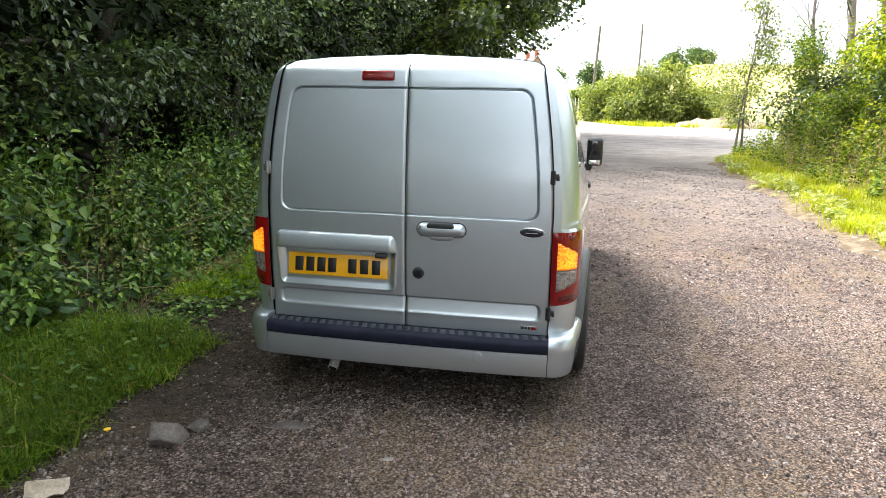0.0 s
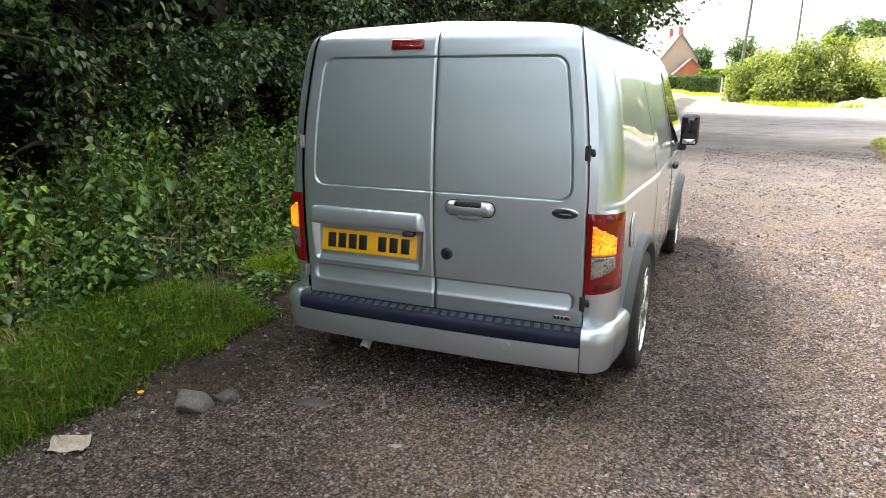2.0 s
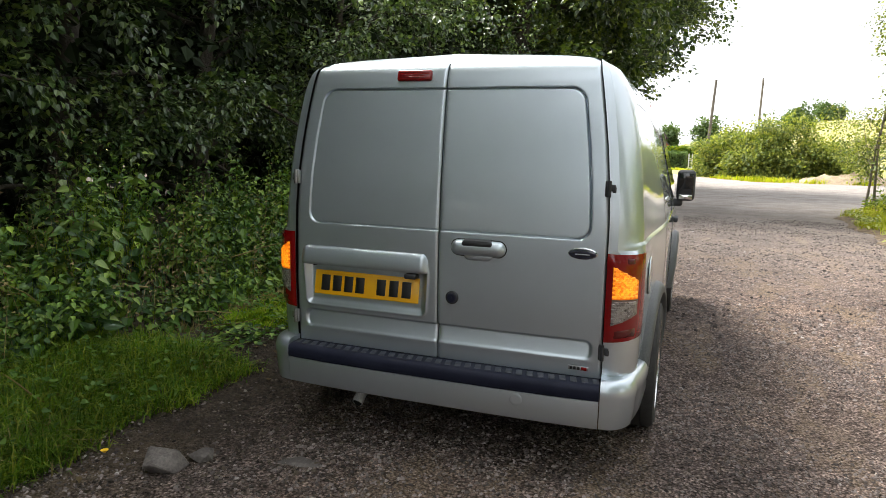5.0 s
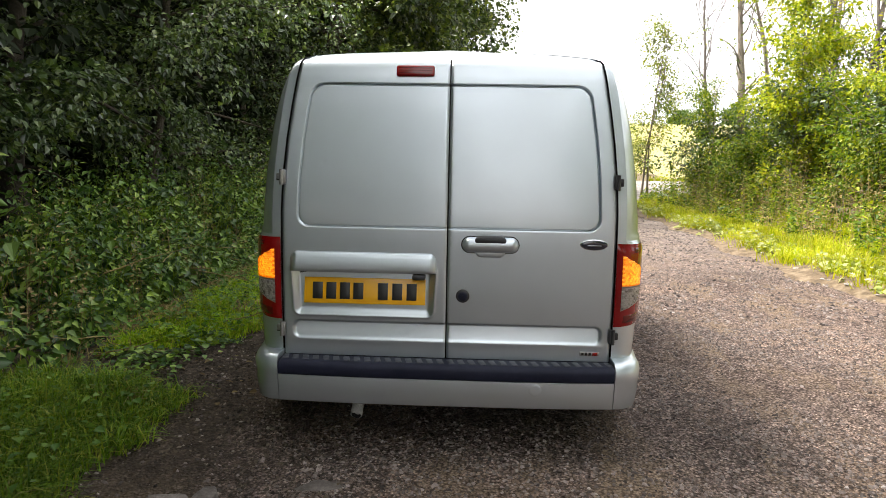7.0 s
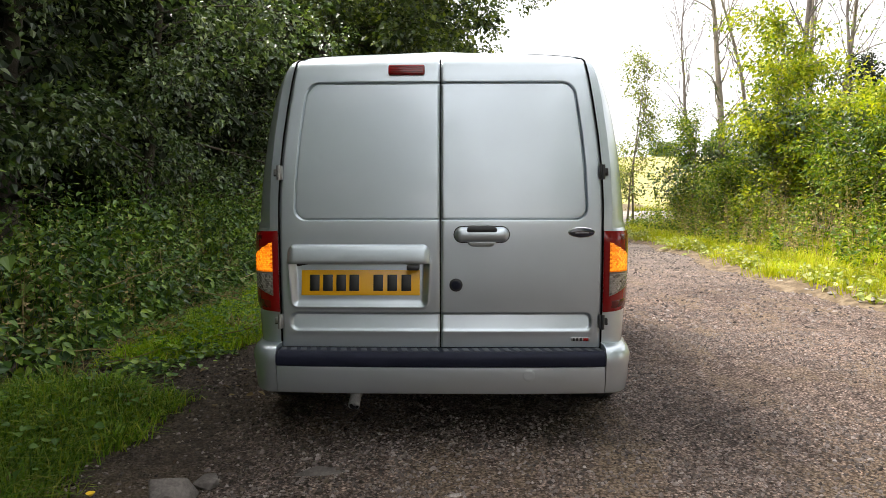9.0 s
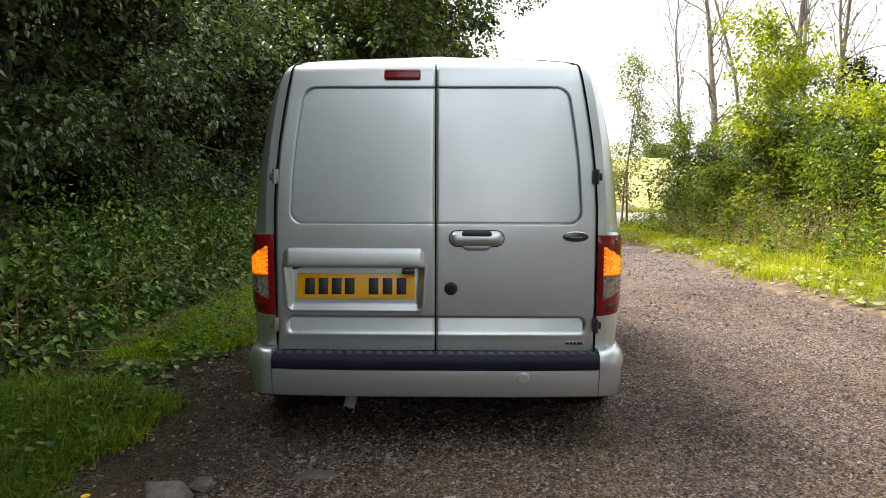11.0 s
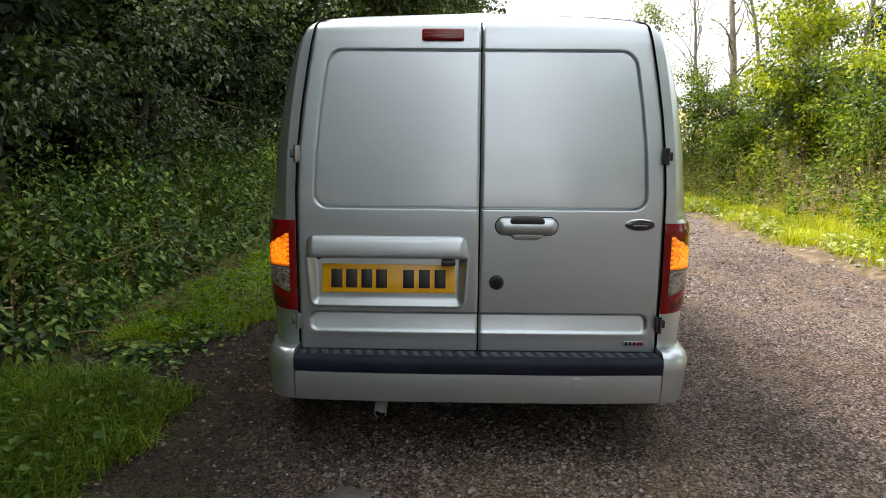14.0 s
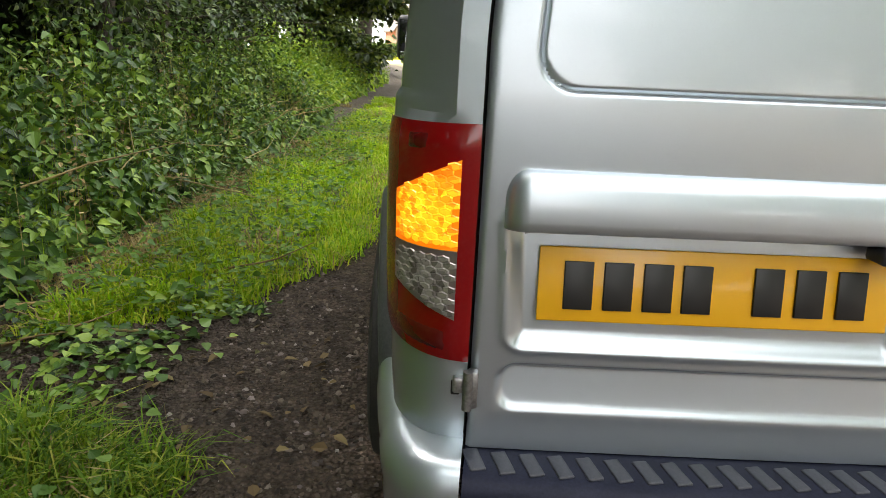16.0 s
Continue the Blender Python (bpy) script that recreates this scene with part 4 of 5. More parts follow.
for i in range(9):
    for j in range(10):
        side_patch_screen.faces.new((rows[i][j], rows[i][j + 1], rows[i + 1][j + 1], rows[i + 1][j]))
part("windscreen", side_patch_screen, GLASS_DARK, van, "tinted windscreen")

# ---- plants ----
LEAF_SHAPE = np.array([(0, 0, 0), (.30, .26, .10), (.22, .64, .05), (0, 1, -.12), (-.22, .64, .05), (-.30, .26, .10)])
DIAMOND = np.array([(0, 0, 0), (.32, .42, .08), (0, 1, -.08), (-.32, .42, .08)])
NETTLE_SHAPE = np.array([(0, 0, 0), (.20, .04, .05), (.34, .24, .10), (.27, .52, .05), (.12, .80, -.04), (0, 1, -.14), (-.12, .80, -.04), (-.27, .52, .05), (-.34, .24, .10), (-.20, .04, .05)])


def unit(v):
    return v / (np.linalg.norm(v, axis=-1, keepdims=True) + 1e-9)


def leaves(name, pos, along, up, size, material, shape=LEAF_SHAPE, width=1.0):
    """One mesh of many folded leaves: where, which way, which side up, how long."""
    along = unit(along)
    side = unit(np.cross(along, up))
    top = np.cross(side, along)
    s = np.asarray(size)[:, None, None]
    k = shape[None]
    V = pos[:, None] + s * (k[..., 0:1] * width * side[:, None] + k[..., 1:2] * along[:, None] + k[..., 2:3] * top[:, None])
    n = len(pos)
    m_ = len(shape)
    b = np.arange(n)[:, None] * m_
    F = np.concatenate([b + np.arange(m_ // 2 + 1)[None], b + np.array([[0, *range(m_ // 2, m_)]])], 0)
    return raw_mesh(name, V.reshape(-1, 3), F, material, False)


def blades(name, pos, height, lean, material, width=0.006, r=None, turn=None):
    """Grass: three-sided tapering blades that bend over."""
    r = r or rng
    n = len(pos)
    a = r.uniform(0, 2 * math.pi, n) if turn is None else turn
    d = np.stack([np.cos(a), np.sin(a), np.zeros(n)], -1)
    s = np.stack([-np.sin(a), np.cos(a), np.zeros(n)], -1)
    h, l = np.asarray(height)[:, None], np.asarray(lean)[:, None]
    w = width * (0.7 + 0.6 * r.random((n, 1)))
    z = np.array([[0, 0, 1.0]])
    P = [pos - s * w, pos + s * w, pos + d * l * .35 * h + z * h * .6 + s * w * .7, pos + d * l * .35 * h + z * h * .6 - s * w * .7, pos + d * l * h + z * h * (1 - .25 * l)]
    V = np.stack(P, 1).reshape(-1, 3)
    b = np.arange(n)[:, None] * 5
    F = np.concatenate([b + np.array([[0, 1, 2]]), b + np.array([[0, 2, 3]]), b + np.array([[3, 2, 4]])], 0)
    return raw_mesh(name, V, F, material, False)


def limb(r, start, way, length, bend=0.25, n=6, droop=0.0):
    pts = [np.array(start, dtype=float)]
    d = unit(np.array(way, dtype=float))
    for i in range(n):
        d = unit(d + r.normal(0, bend, 3) * 0.5 + np.array([0, 0, -droop]))
        pts.append(pts[-1] + d * length / n)
    return np.array(pts)


def tree(base, height, radius, low, leaf_n, leaf_size, leaf_mat, bark, label, seed, lean=(0, 0), group="", limbs=16, thick=None, name="tree", droop=0.05, clump=0.22, stems=1, bare=0.0, category="tree", up=0.45, width=1.0, shape_of=DIAMOND, skirt=0.0):
    """A tapered trunk, limbs and twigs, and a crown of leaves in sprays along the twigs."""
    r = np.random.default_rng(seed)
    z0 = float(ground_z(base[0], base[1])) - 0.05
    origin = np.array([base[0], base[1], z0])
    top = thing(name, label, category, group, at=tuple(origin))
    wood, tips, ways = [], [], []
    thick = thick or height * 0.018
    for s in range(stems):
        w = np.array([lean[0] + r.normal(0, .22 if stems > 1 else .03), lean[1] + r.normal(0, .22 if stems > 1 else .03), 1.0])
        start = np.array([r.normal(0, .25), r.normal(0, .25), 0]) if stems > 1 else np.zeros(3)
        trunk = limb(r, start, w, height * r.uniform(.85, 1.0) * (0.97), .10, 9)
        rad = np.linspace(thick, thick * .12, len(trunk)) * (1 if stems == 1 else r.uniform(.5, .9))
        rad[0] *= 1.4
        wood.append(tube(trunk, rad, 8))
        for i in range(limbs // stems):
            f = low + (0.98 - low) * (i + r.random()) / max(1, limbs // stems)
            k = f * (len(trunk) - 1)
            p = trunk[int(k)] + (trunk[min(int(k) + 1, len(trunk) - 1)] - trunk[int(k)]) * (k % 1)
            a = r.uniform(0, 2 * math.pi)
            shape = math.sin(math.pi * min(1.0, max(0.12, 0.18 + 0.82 * (1 - (f - low) / (1.02 - low))))) * 0.55 + 0.5
            L = radius * shape * r.uniform(.7, 1.1)
            br = limb(r, p, (math.cos(a), math.sin(a), up + r.normal(0, .2)), L, .35, 6, droop)
            wood.append(tube(br, np.linspace(max(.012, thick * .35 * (1.1 - f)), .006, 7), 5))
            if r.random() < bare * (f > .55):
                for q in range(3):
                    tw = limb(r, br[2 + q], unit(br[-1] - br[0]) + r.normal(0, .6, 3) + [0, 0, .4], L * .5, .3, 4)
                    wood.append(tube(tw, np.linspace(.010, .003, 5), 4))
                continue
            for q in range(5):
                kk = r.integers(1, 7)
                tw = limb(r, br[kk], unit(br[-1] - br[0]) * .8 + r.normal(0, .8, 3), L * r.uniform(.25, .5), .35, 4, droop * 1.5)
                wood.append(tube(tw, np.linspace(.007, .002, 5), 3))
                tips.append(tw[1:]), ways.append(np.repeat(unit(tw[-1] - tw[0])[None], 4, 0))
            tips.append(br[2:]), ways.append(np.repeat(unit(br[-1] - br[0])[None], 5, 0))
    v, f = join_tubes(wood)
    child("trunk", raw_mesh("trunk", v, f, bark), top)
    T, W = np.concatenate(tips), np.concatenate(ways)
    pick = r.integers(0, len(T), leaf_n)
    off = r.normal(0, 1, (leaf_n, 3)) * clump * np.array([1, 1, .7])
    pos = T[pick] + off
    g = ground_z(pos[:, 0] + base[0], pos[:, 1] + base[1]) - z0
    ragged = skirt * (1 + .35 * wob(pos[:, 0] + base[0], pos[:, 1] + base[1], 1.7, 3.0))
    keep = (pos[:, 2] > g + 0.05) & (pos[:, 2] > g + ragged + r.normal(0, .18, leaf_n) * (skirt > 0))
    pos, pick, off = pos[keep], pick[keep], off[keep]
    n = len(pos)
    along = W[pick] * .6 + unit(off) * .7 + r.normal(0, .5, (n, 3)) + np.array([0, 0, -.35])
    upv = np.array([0, 0, 1.0]) + r.normal(0, .45, (n, 3))
    size = leaf_size * r.uniform(.55, 1.25, n)
    child("crown", leaves("crown", pos, along, upv, size, leaf_mat, shape_of, width), top)
    return top


# hedgerow along the lane, in the shade
row_l = "hedgerow trees beside the lane"
for i, (x, y, h, rad, n) in enumerate([(-4.3, -9, 7.5, 2.6, 5000), (-4.5, -5.5, 8, 2.6, 7000), (-4.3, -2.6, 7.5, 2.5, 19000), (-4.5, -0.3, 8, 2.5, 30000), (-4.4, 1.8, 7.5, 2.3, 29000), (-4.7, 4.0, 7.5, 2.2, 25000), (-4.5, 6.4, 6, 2.2, 18000), (-4.8, 9.0, 5.6, 2.3, 13000), (-5.0, 12, 5.8, 2.5, 10000)]):
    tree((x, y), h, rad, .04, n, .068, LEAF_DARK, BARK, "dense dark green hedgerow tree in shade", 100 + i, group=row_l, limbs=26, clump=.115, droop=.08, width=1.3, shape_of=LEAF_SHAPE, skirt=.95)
# backing rows added to close sky gaps, their leaves blackened as inner shade
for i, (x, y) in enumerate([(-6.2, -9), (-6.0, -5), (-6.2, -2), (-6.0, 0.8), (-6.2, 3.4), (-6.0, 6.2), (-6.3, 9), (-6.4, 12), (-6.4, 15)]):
    tree((x, y), 8.5 if y < 3 else 6.2, 2.6, .02, 10000, .20, LEAF_SHADE_IVY, BARK, "backing tree behind the hedgerow, leaves toned to deep shade", 140 + i, group="trees behind the hedgerow", limbs=30, clump=.34)
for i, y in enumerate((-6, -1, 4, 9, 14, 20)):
    tree((-8.6, y), 9.5 if y < 3 else 7.0, 3.4, .02, 5000, .42, LEAF_SHADE_IVY, BARK, "backing tree deep in the hedgerow, leaves toned to deep shade", 150 + i, group="trees behind the hedgerow", limbs=26, clump=.5)
# unseen tall tree, added so its crown over the lane shades the van
tree((-4.8, -4.6), 12, 5.0, .52, 24000, .115, LEAF_DARK, BARK, "unseen tall tree added to shade the lane", 158, lean=(.12, 0), limbs=34, clump=.22, thick=.24, up=.45, width=1.3)
tree((-4.4, 16.5), 12.5, 4.3, .12, 62000, .16, LEAF_OAK, BARK, "tall spreading tree overhanging the lane", 160, lean=(.09, 0), limbs=52, clump=.21, thick=.28, up=.25, width=1.4)
tree((-4.3, 27.5), 15, 6.2, .36, 90000, .165, LEAF_OAK, BARK, "broad dark tree whose limbs hang over the lane", 164, lean=(.05, 0), limbs=66, clump=.27, thick=.36, up=.20, width=1.4, droop=.02)
tree((-7.2, 30), 8, 3.6, .05, 8000, .2, LEAF_DARK, BARK, "green tree past the hedgerow", 162, limbs=26, clump=.4)
tree((-8.0, 36), 8, 4.0, .05, 8000, .22, LEAF_DARK, BARK, "green tree past the hedgerow", 163, limbs=26, clump=.4)
tree((-6.5, 22), 11, 4.5, .10, 14000, .16, LEAF_DARK, BARK, "broad green tree past the hedgerow", 161, limbs=28, clump=.4)

# nettles and brambles at the foot of the hedgerow


def herbs(name, label, n, xr, yr, height, leaf, material, seed, stalk=GRASS, pairs=8, group="", shape=LEAF_SHAPE, droop=.25, rough=.5, mound=.25, open_at=-.75, bare_below=.0):
    """Upright weeds in uneven mounds: thin stems with crossed pairs of leaves."""
    q = np.random.default_rng(seed)
    x = q.uniform(*xr, n) if not callable(xr) else xr(q, n)
    y = q.uniform(*yr, n)
    gap = wob(x, y, 2.7, seed + 1.0) + q.normal(0, .5, n)
    ok = ~on_road(x - .15, y) & (gap > open_at)
    x, y = x[ok], y[ok]
    n = len(x)
    z = ground_z(x, y)
    h = height(x, y) * q.uniform(.55, 1.2, n) * (1 + mound * wob(x, y, 2.2, seed) + mound * .6 * wob(x, y, 5.3, seed + 2.0))
    h = np.maximum(h, .06)
    P, A, U, S = [], [], [], []
    bend = q.normal(0, .16, (n, 2))
    whole = q.uniform(.7, 1.3, n)
    a = q.uniform(0, 2 * math.pi, n)
    for k in range(pairs):
        t = (k + 1) / pairs
        c = np.stack([x + bend[:, 0] * t * h, y + bend[:, 1] * t * h, z + h * t], -1)
        a = a + math.pi / 2 + q.normal(0, .3, n)
        for turn in (0, math.pi):
            hang = np.full(n, -droop * (1.5 - t)) + q.normal(0, .3, n)
            d = np.stack([np.cos(a + turn), np.sin(a + turn), hang], -1)
            keep = q.random(n) < (.25 + .75 * t) * (t > bare_below)
            P.append((c + d * .02)[keep]), A.append(d[keep]), U.append((np.array([0, 0, 1.0]) + q.normal(0, rough, (n, 3)))[keep])
            S.append((leaf * whole * (1.25 - .7 * t) * q.uniform(.6, 1.2, n))[keep])
    top = thing(name, label, "weeds", group, "stuff")
    pos = np.stack([x, y, z - .02], -1)
    child("leaves", leaves("leaves", np.concatenate(P), np.concatenate(A), np.concatenate(U), np.concatenate(S), material, shape), top)
    tip = np.stack([bend[:, 0] * h, bend[:, 1] * h, h], -1)
    w = .0035
    V = np.stack([pos + [w, 0, 0], pos + [-w, w, 0], pos + [0, -w, 0], pos + tip], 1).reshape(-1, 3)
    b = np.arange(n)[:, None] * 4
    F = np.concatenate([b + np.array([[0, 1, 3]]), b + np.array([[1, 2, 3]]), b + np.array([[2, 0, 3]])], 0)
    child("stems", raw_mesh("stems", V, F, stalk, False), top)
    return top


def foot(y):
    return np.interp(y, [-6, 0, 1, 2, 4, 8, 15], [-2.35, -2.35, -2.35, -2.4, -2.55, -2.75, -2.85])


herbs("nettles", "dense green nettles at the hedgerow foot", 3500, lambda q, n: -2.38 - 1.5 * q.random(n) ** 1.2, (-3, 9), lambda x, y: (.30 + .42 * ss(-2.4, -3.2, x)) * (.72 + .28 * ss(0, 2, y)), .096, LEAF_NETTLE, 21, pairs=8, shape=NETTLE_SHAPE, droop=.75, rough=.4, mound=.42, open_at=-.6, bare_below=.2)
herbs("brambles", "broad-leaved brambles among the nettles", 620, lambda q, n: -2.34 - 1.0 * q.random(n), (-2.5, 8), lambda x, y: .26 + .42 * ss(-2.4, -3.1, x), .125, LEAF_BRAMBLE, 23, pairs=5, shape=NETTLE_SHAPE, droop=.5, rough=.55, mound=.4, open_at=-.5, bare_below=.2)
herbs("dry_weeds", "dry seeded stalks among the nettles", 300, lambda q, n: -2.35 - 1.2 * q.random(n), (-1, 9), lambda x, y: .50 + .30 * ss(-2.4, -3.1, x), .04, STRAW, 24, stalk=STRAW, pairs=9)
herbs("nettles", "nettles in lit tones along the hedgerow further on", 1700, lambda q, n: -2.65 - 1.4 * q.random(n), (9, 22), lambda x, y: .45 + .40 * ss(-2.7, -3.3, x), .12, LEAF_NETTLE_LIT, 22, pairs=7, droop=.6, mound=.35)


def grass_patch(name, label, n, place, height, material, seed, width=.004, lean=.5):
    q = np.random.default_rng(seed)
    cx, cy = place(q, max(4, n // 55))
    k = q.integers(0, len(cx), n)
    spread = 8 * width + height * .22
    ox, oy = q.normal(0, spread, n), q.normal(0, spread, n)
    x, y = cx[k] + ox, cy[k] + oy
    tall = q.uniform(.45, 1.3, len(cx))[k]
    j = q.normal(0, .05, len(x))
    ok = ~on_road(x + j, y + j)
    x, y, ox, oy, tall = x[ok], y[ok], ox[ok], oy[ok], tall[ok]
    h = height * tall * q.uniform(.45, 1.25, len(x)) * (0.85 + 0.25 * wob(x, y, 3.0, seed))
    out = np.arctan2(oy, ox) + q.normal(0, .8, len(x))
    return tagged(new(name, blades(name, np.stack([x, y, ground_z(x, y) - .01], -1), np.maximum(h, .02), q.uniform(.1, 2 * lean, len(x)), material, width, q, out)), label, "grass", kind="stuff")


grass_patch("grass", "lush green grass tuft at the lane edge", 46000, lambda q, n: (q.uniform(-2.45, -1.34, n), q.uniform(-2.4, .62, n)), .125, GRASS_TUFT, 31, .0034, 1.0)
grass_patch("grass", "short green grass strip beside the van", 76000, lambda q, n: (-2.2 + 1.15 * q.random(n), 1.3 + 13 * q.random(n) ** 1.7), .085, GRASS, 32, .0038, .8)
def verge_place(q, n):
    y = -2 + 26.5 * q.random(n)
    return right_edge(y) + .26 + .2 * q.random(n) ** 2 + 2.1 * q.random(n) ** 1.1, y


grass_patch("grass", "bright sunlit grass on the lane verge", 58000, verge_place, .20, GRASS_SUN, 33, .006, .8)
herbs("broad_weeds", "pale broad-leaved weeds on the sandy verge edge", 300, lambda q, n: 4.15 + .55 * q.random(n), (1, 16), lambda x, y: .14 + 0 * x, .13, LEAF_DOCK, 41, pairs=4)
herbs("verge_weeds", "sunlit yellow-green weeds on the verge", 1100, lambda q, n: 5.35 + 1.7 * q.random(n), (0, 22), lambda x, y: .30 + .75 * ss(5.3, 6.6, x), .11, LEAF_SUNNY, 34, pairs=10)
herbs("dry_weeds", "dry brown seeded weeds on the verge", 900, lambda q, n: 5.1 + 1.8 * q.random(n) ** .7, (0, 16), lambda x, y: .5 + .6 * ss(5.1, 6.4, x), .05, STRAW, 38, stalk=STRAW, pairs=8)

# shrubs and thin trees on the sunny side
row_r = "shrubs on the sunny verge"
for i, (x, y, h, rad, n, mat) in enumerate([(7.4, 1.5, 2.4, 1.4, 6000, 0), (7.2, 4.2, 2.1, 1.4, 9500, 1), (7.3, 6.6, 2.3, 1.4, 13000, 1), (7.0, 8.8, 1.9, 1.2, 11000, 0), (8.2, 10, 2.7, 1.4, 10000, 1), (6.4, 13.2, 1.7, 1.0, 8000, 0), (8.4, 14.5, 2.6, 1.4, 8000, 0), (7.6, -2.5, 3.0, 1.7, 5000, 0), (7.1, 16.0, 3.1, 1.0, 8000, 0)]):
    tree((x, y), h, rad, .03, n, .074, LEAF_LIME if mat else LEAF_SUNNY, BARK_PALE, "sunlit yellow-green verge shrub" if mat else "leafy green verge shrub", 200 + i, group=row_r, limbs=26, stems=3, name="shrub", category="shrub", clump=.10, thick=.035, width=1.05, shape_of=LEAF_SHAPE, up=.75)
for i, (x, y, h) in enumerate([(7.7, 12.4, 2.6), (8.8, 9.6, 2.9), (9.0, 6.6, 2.8), (8.6, 16, 2.6), (7.3, 16.6, 2.4)]):
    tree((x, y), h, 1.3, .03, 5000, .12, LEAF_DARK, BARK, "dark green shrub under the verge trees", 210 + i, group="dark shrubs under the verge trees", limbs=24, stems=3, name="shrub", category="shrub", clump=.14, thick=.04)
row_t = "thin half-bare trees on the sunny verge"
for i, (x, y, h, n, lean, th) in enumerate([(7.9, 18.1, 9.0, 260, -.20, .075), (7.6, 15.9, 10.5, 320, -.05, .125), (9.0, 16.8, 10.5, 240, 0.0, .08), (9.2, 15.1, 11.5, 260, .02, .12), (9.6, 15.4, 11.0, 200, .06, .09), (9.2, 13.6, 10.0, 300, .12, .08), (9.2, 12.6, 9.0, 300, .03, .06), (10.4, 11.2, 9.0, 350, .10, .07), (10.2, 8.2, 8.5, 500, .05, .07), (9.6, 5.4, 8.0, 500, 0.0, .07)]):
    tree((x, y), h, 2.1, .22, n, .085, LEAF_SUNNY, BARK_PALE if i % 3 else BARK_GREY, "thin half-bare tree with few yellow-green leaves", 220 + i, group=row_t, lean=(lean, 0), limbs=30, bare=.96, clump=.14, thick=th, up=1.7, droop=-.03)
tree((9.2, 12.0), 3.9, .38, .10, 5200, .07, LEAF_SHADE_IVY, BARK, "dead trunk wrapped in dark ivy", 236, limbs=26, clump=.13, thick=.10, up=.6)
tree((7.0, 11.8), 5.2, 1.25, .05, 9500, .088, LEAF_LIME, BARK_PALE, "tall leafy elder shrub in the sun", 228, limbs=32, clump=.11, thick=.05, name="shrub", category="shrub", up=.9, width=1.1, shape_of=LEAF_SHAPE)
tree((8.4, 12.8), 4.3, 1.3, .05, 7500, .088, LEAF_SUNNY, BARK_PALE, "tall leafy green elder shrub", 229, limbs=30, clump=.12, thick=.05, name="shrub", category="shrub", up=.8, width=1.1, shape_of=LEAF_SHAPE)
tree((5.75, 18.6), 6.2, .85, .16, 4200, .085, LEAF_OLIVE, BARK_PALE, "slender sunlit tree at the corner of the side lane", 230, limbs=30, clump=.13, up=1.0, lean=(.06, 0), thick=.05, stems=2)
tree((11.2, 45.2), 5.2, 2.2, .2, 3500, .17, LEAF_OLIVE, BARK_PALE, "squat spreading sunlit tree across the side lane", 231, limbs=18, clump=.28, up=.4, stems=3, thick=.09)

# far side of the junction
row_f = "bushes past the junction"
for i, (x, y, h, rad) in enumerate([(3.8, 52, 3.6, 2.0), (5.8, 51, 4.4, 2.6), (8.8, 51, 4.2, 2.6), (2.6, 53.5, 2.6, 1.5), (4.8, 49.6, 2.2, 1.5), (7.3, 49.4, 2.6, 1.6), (10.4, 49.5, 2.4, 1.6)]):
    tree((x, y), h, rad, .02, 6000, .24, LEAF_OLIVE, BARK, "big sunlit yellow-green bush past the junction", 240 + i, group=row_f, limbs=20, stems=3, name="bush", category="bush", clump=.34, thick=.06)
for i, (x, y, h, rad) in enumerate([(-3.4, 112, 6.4, 1.5), (3.0, 115, 6.8, 1.8), (20, 150, 3.0, 2.8), (27, 158, 2.6, 3.2), (50, 160, 2.6, 3.4), (62, 158, 3.0, 3.4)]):
    tree((x, y), h, rad, .12, 4200, .55, LEAF_FAR, BARK, "round green field tree in the distance", 260 + i, group="distant field trees", limbs=26, clump=.42)

ex, ey = np.meshgrid(np.linspace(-4.5, 4.5, 60), np.linspace(-1.6, 1.6, 26))
ez = .62 * np.exp(-(ex / 3.1) ** 4) * np.exp(-(ey / 1.0) ** 2) * (1 + .22 * wob(ex, ey, 2.1, 1.0) + .12 * wob(ex, ey, 6.3, 2.0)) - .06
bank = tagged(new("earth_bank", raw_mesh("earth_bank", np.stack([ex, ey, ez], -1).reshape(-1, 3), grid_faces(26, 60), surface("dry_earth", (0.20, 0.15, 0.10), (0.36, 0.29, 0.20), 1.6, 22, 0.95, bump=0.8, depth=0.04))), "low bank of dry brown earth at the junction", "bank")
bank.location = (10.6, 45.0, float(slope_at(10.6, 45.0)))

# unseen trees on the right, added to darken the van pillar's reflection
for i, (x, y) in enumerate([(7.9, -7.6), (7.8, -4.0), (8.4, 0.5)]):
    tree((x, y), 9, 2.7, .05, 6000, .24, LEAF_DARK, BARK, "green lane-side tree out of view", 275 + i, group="trees further back along the lane", limbs=22, clump=.36)
# trees on both sides of the lane behind the viewpoint, known from door reflections
for i, (x, y) in enumerate([(-4.5, -12), (6.8, -12), (-3.6, -20), (7.6, -21), (-3.2, -30), (8.2, -31)]):
    tree((x, y), 12, 4.0, .05, 7500, .30, LEAF_DARK, BARK, "green lane-side tree out of view", 280 + i, group="trees further back along the lane", limbs=22, clump=.42)

# ---- distance: house, clipped hedge, gate, poles ----
m, nt, bs = nodes_of("red_brick")
tc, br = nt.nodes.new("ShaderNodeTexCoord"), nt.nodes.new("ShaderNodeTexBrick")
br.inputs["Scale"].default_value, br.inputs["Color1"].default_value, br.inputs["Color2"].default_value, br.inputs["Mortar"].default_value = 4.4, (0.34, 0.10, 0.045, 1), (0.27, 0.08, 0.04, 1), (0.32, 0.25, 0.20, 1)
nt.links.new(tc.outputs["Object"], br.inputs["Vector"])
nt.links.new(br.outputs[0], bs.inputs["Base Color"])
bs.inputs["Roughness"].default_value = 0.9
BRICK = m
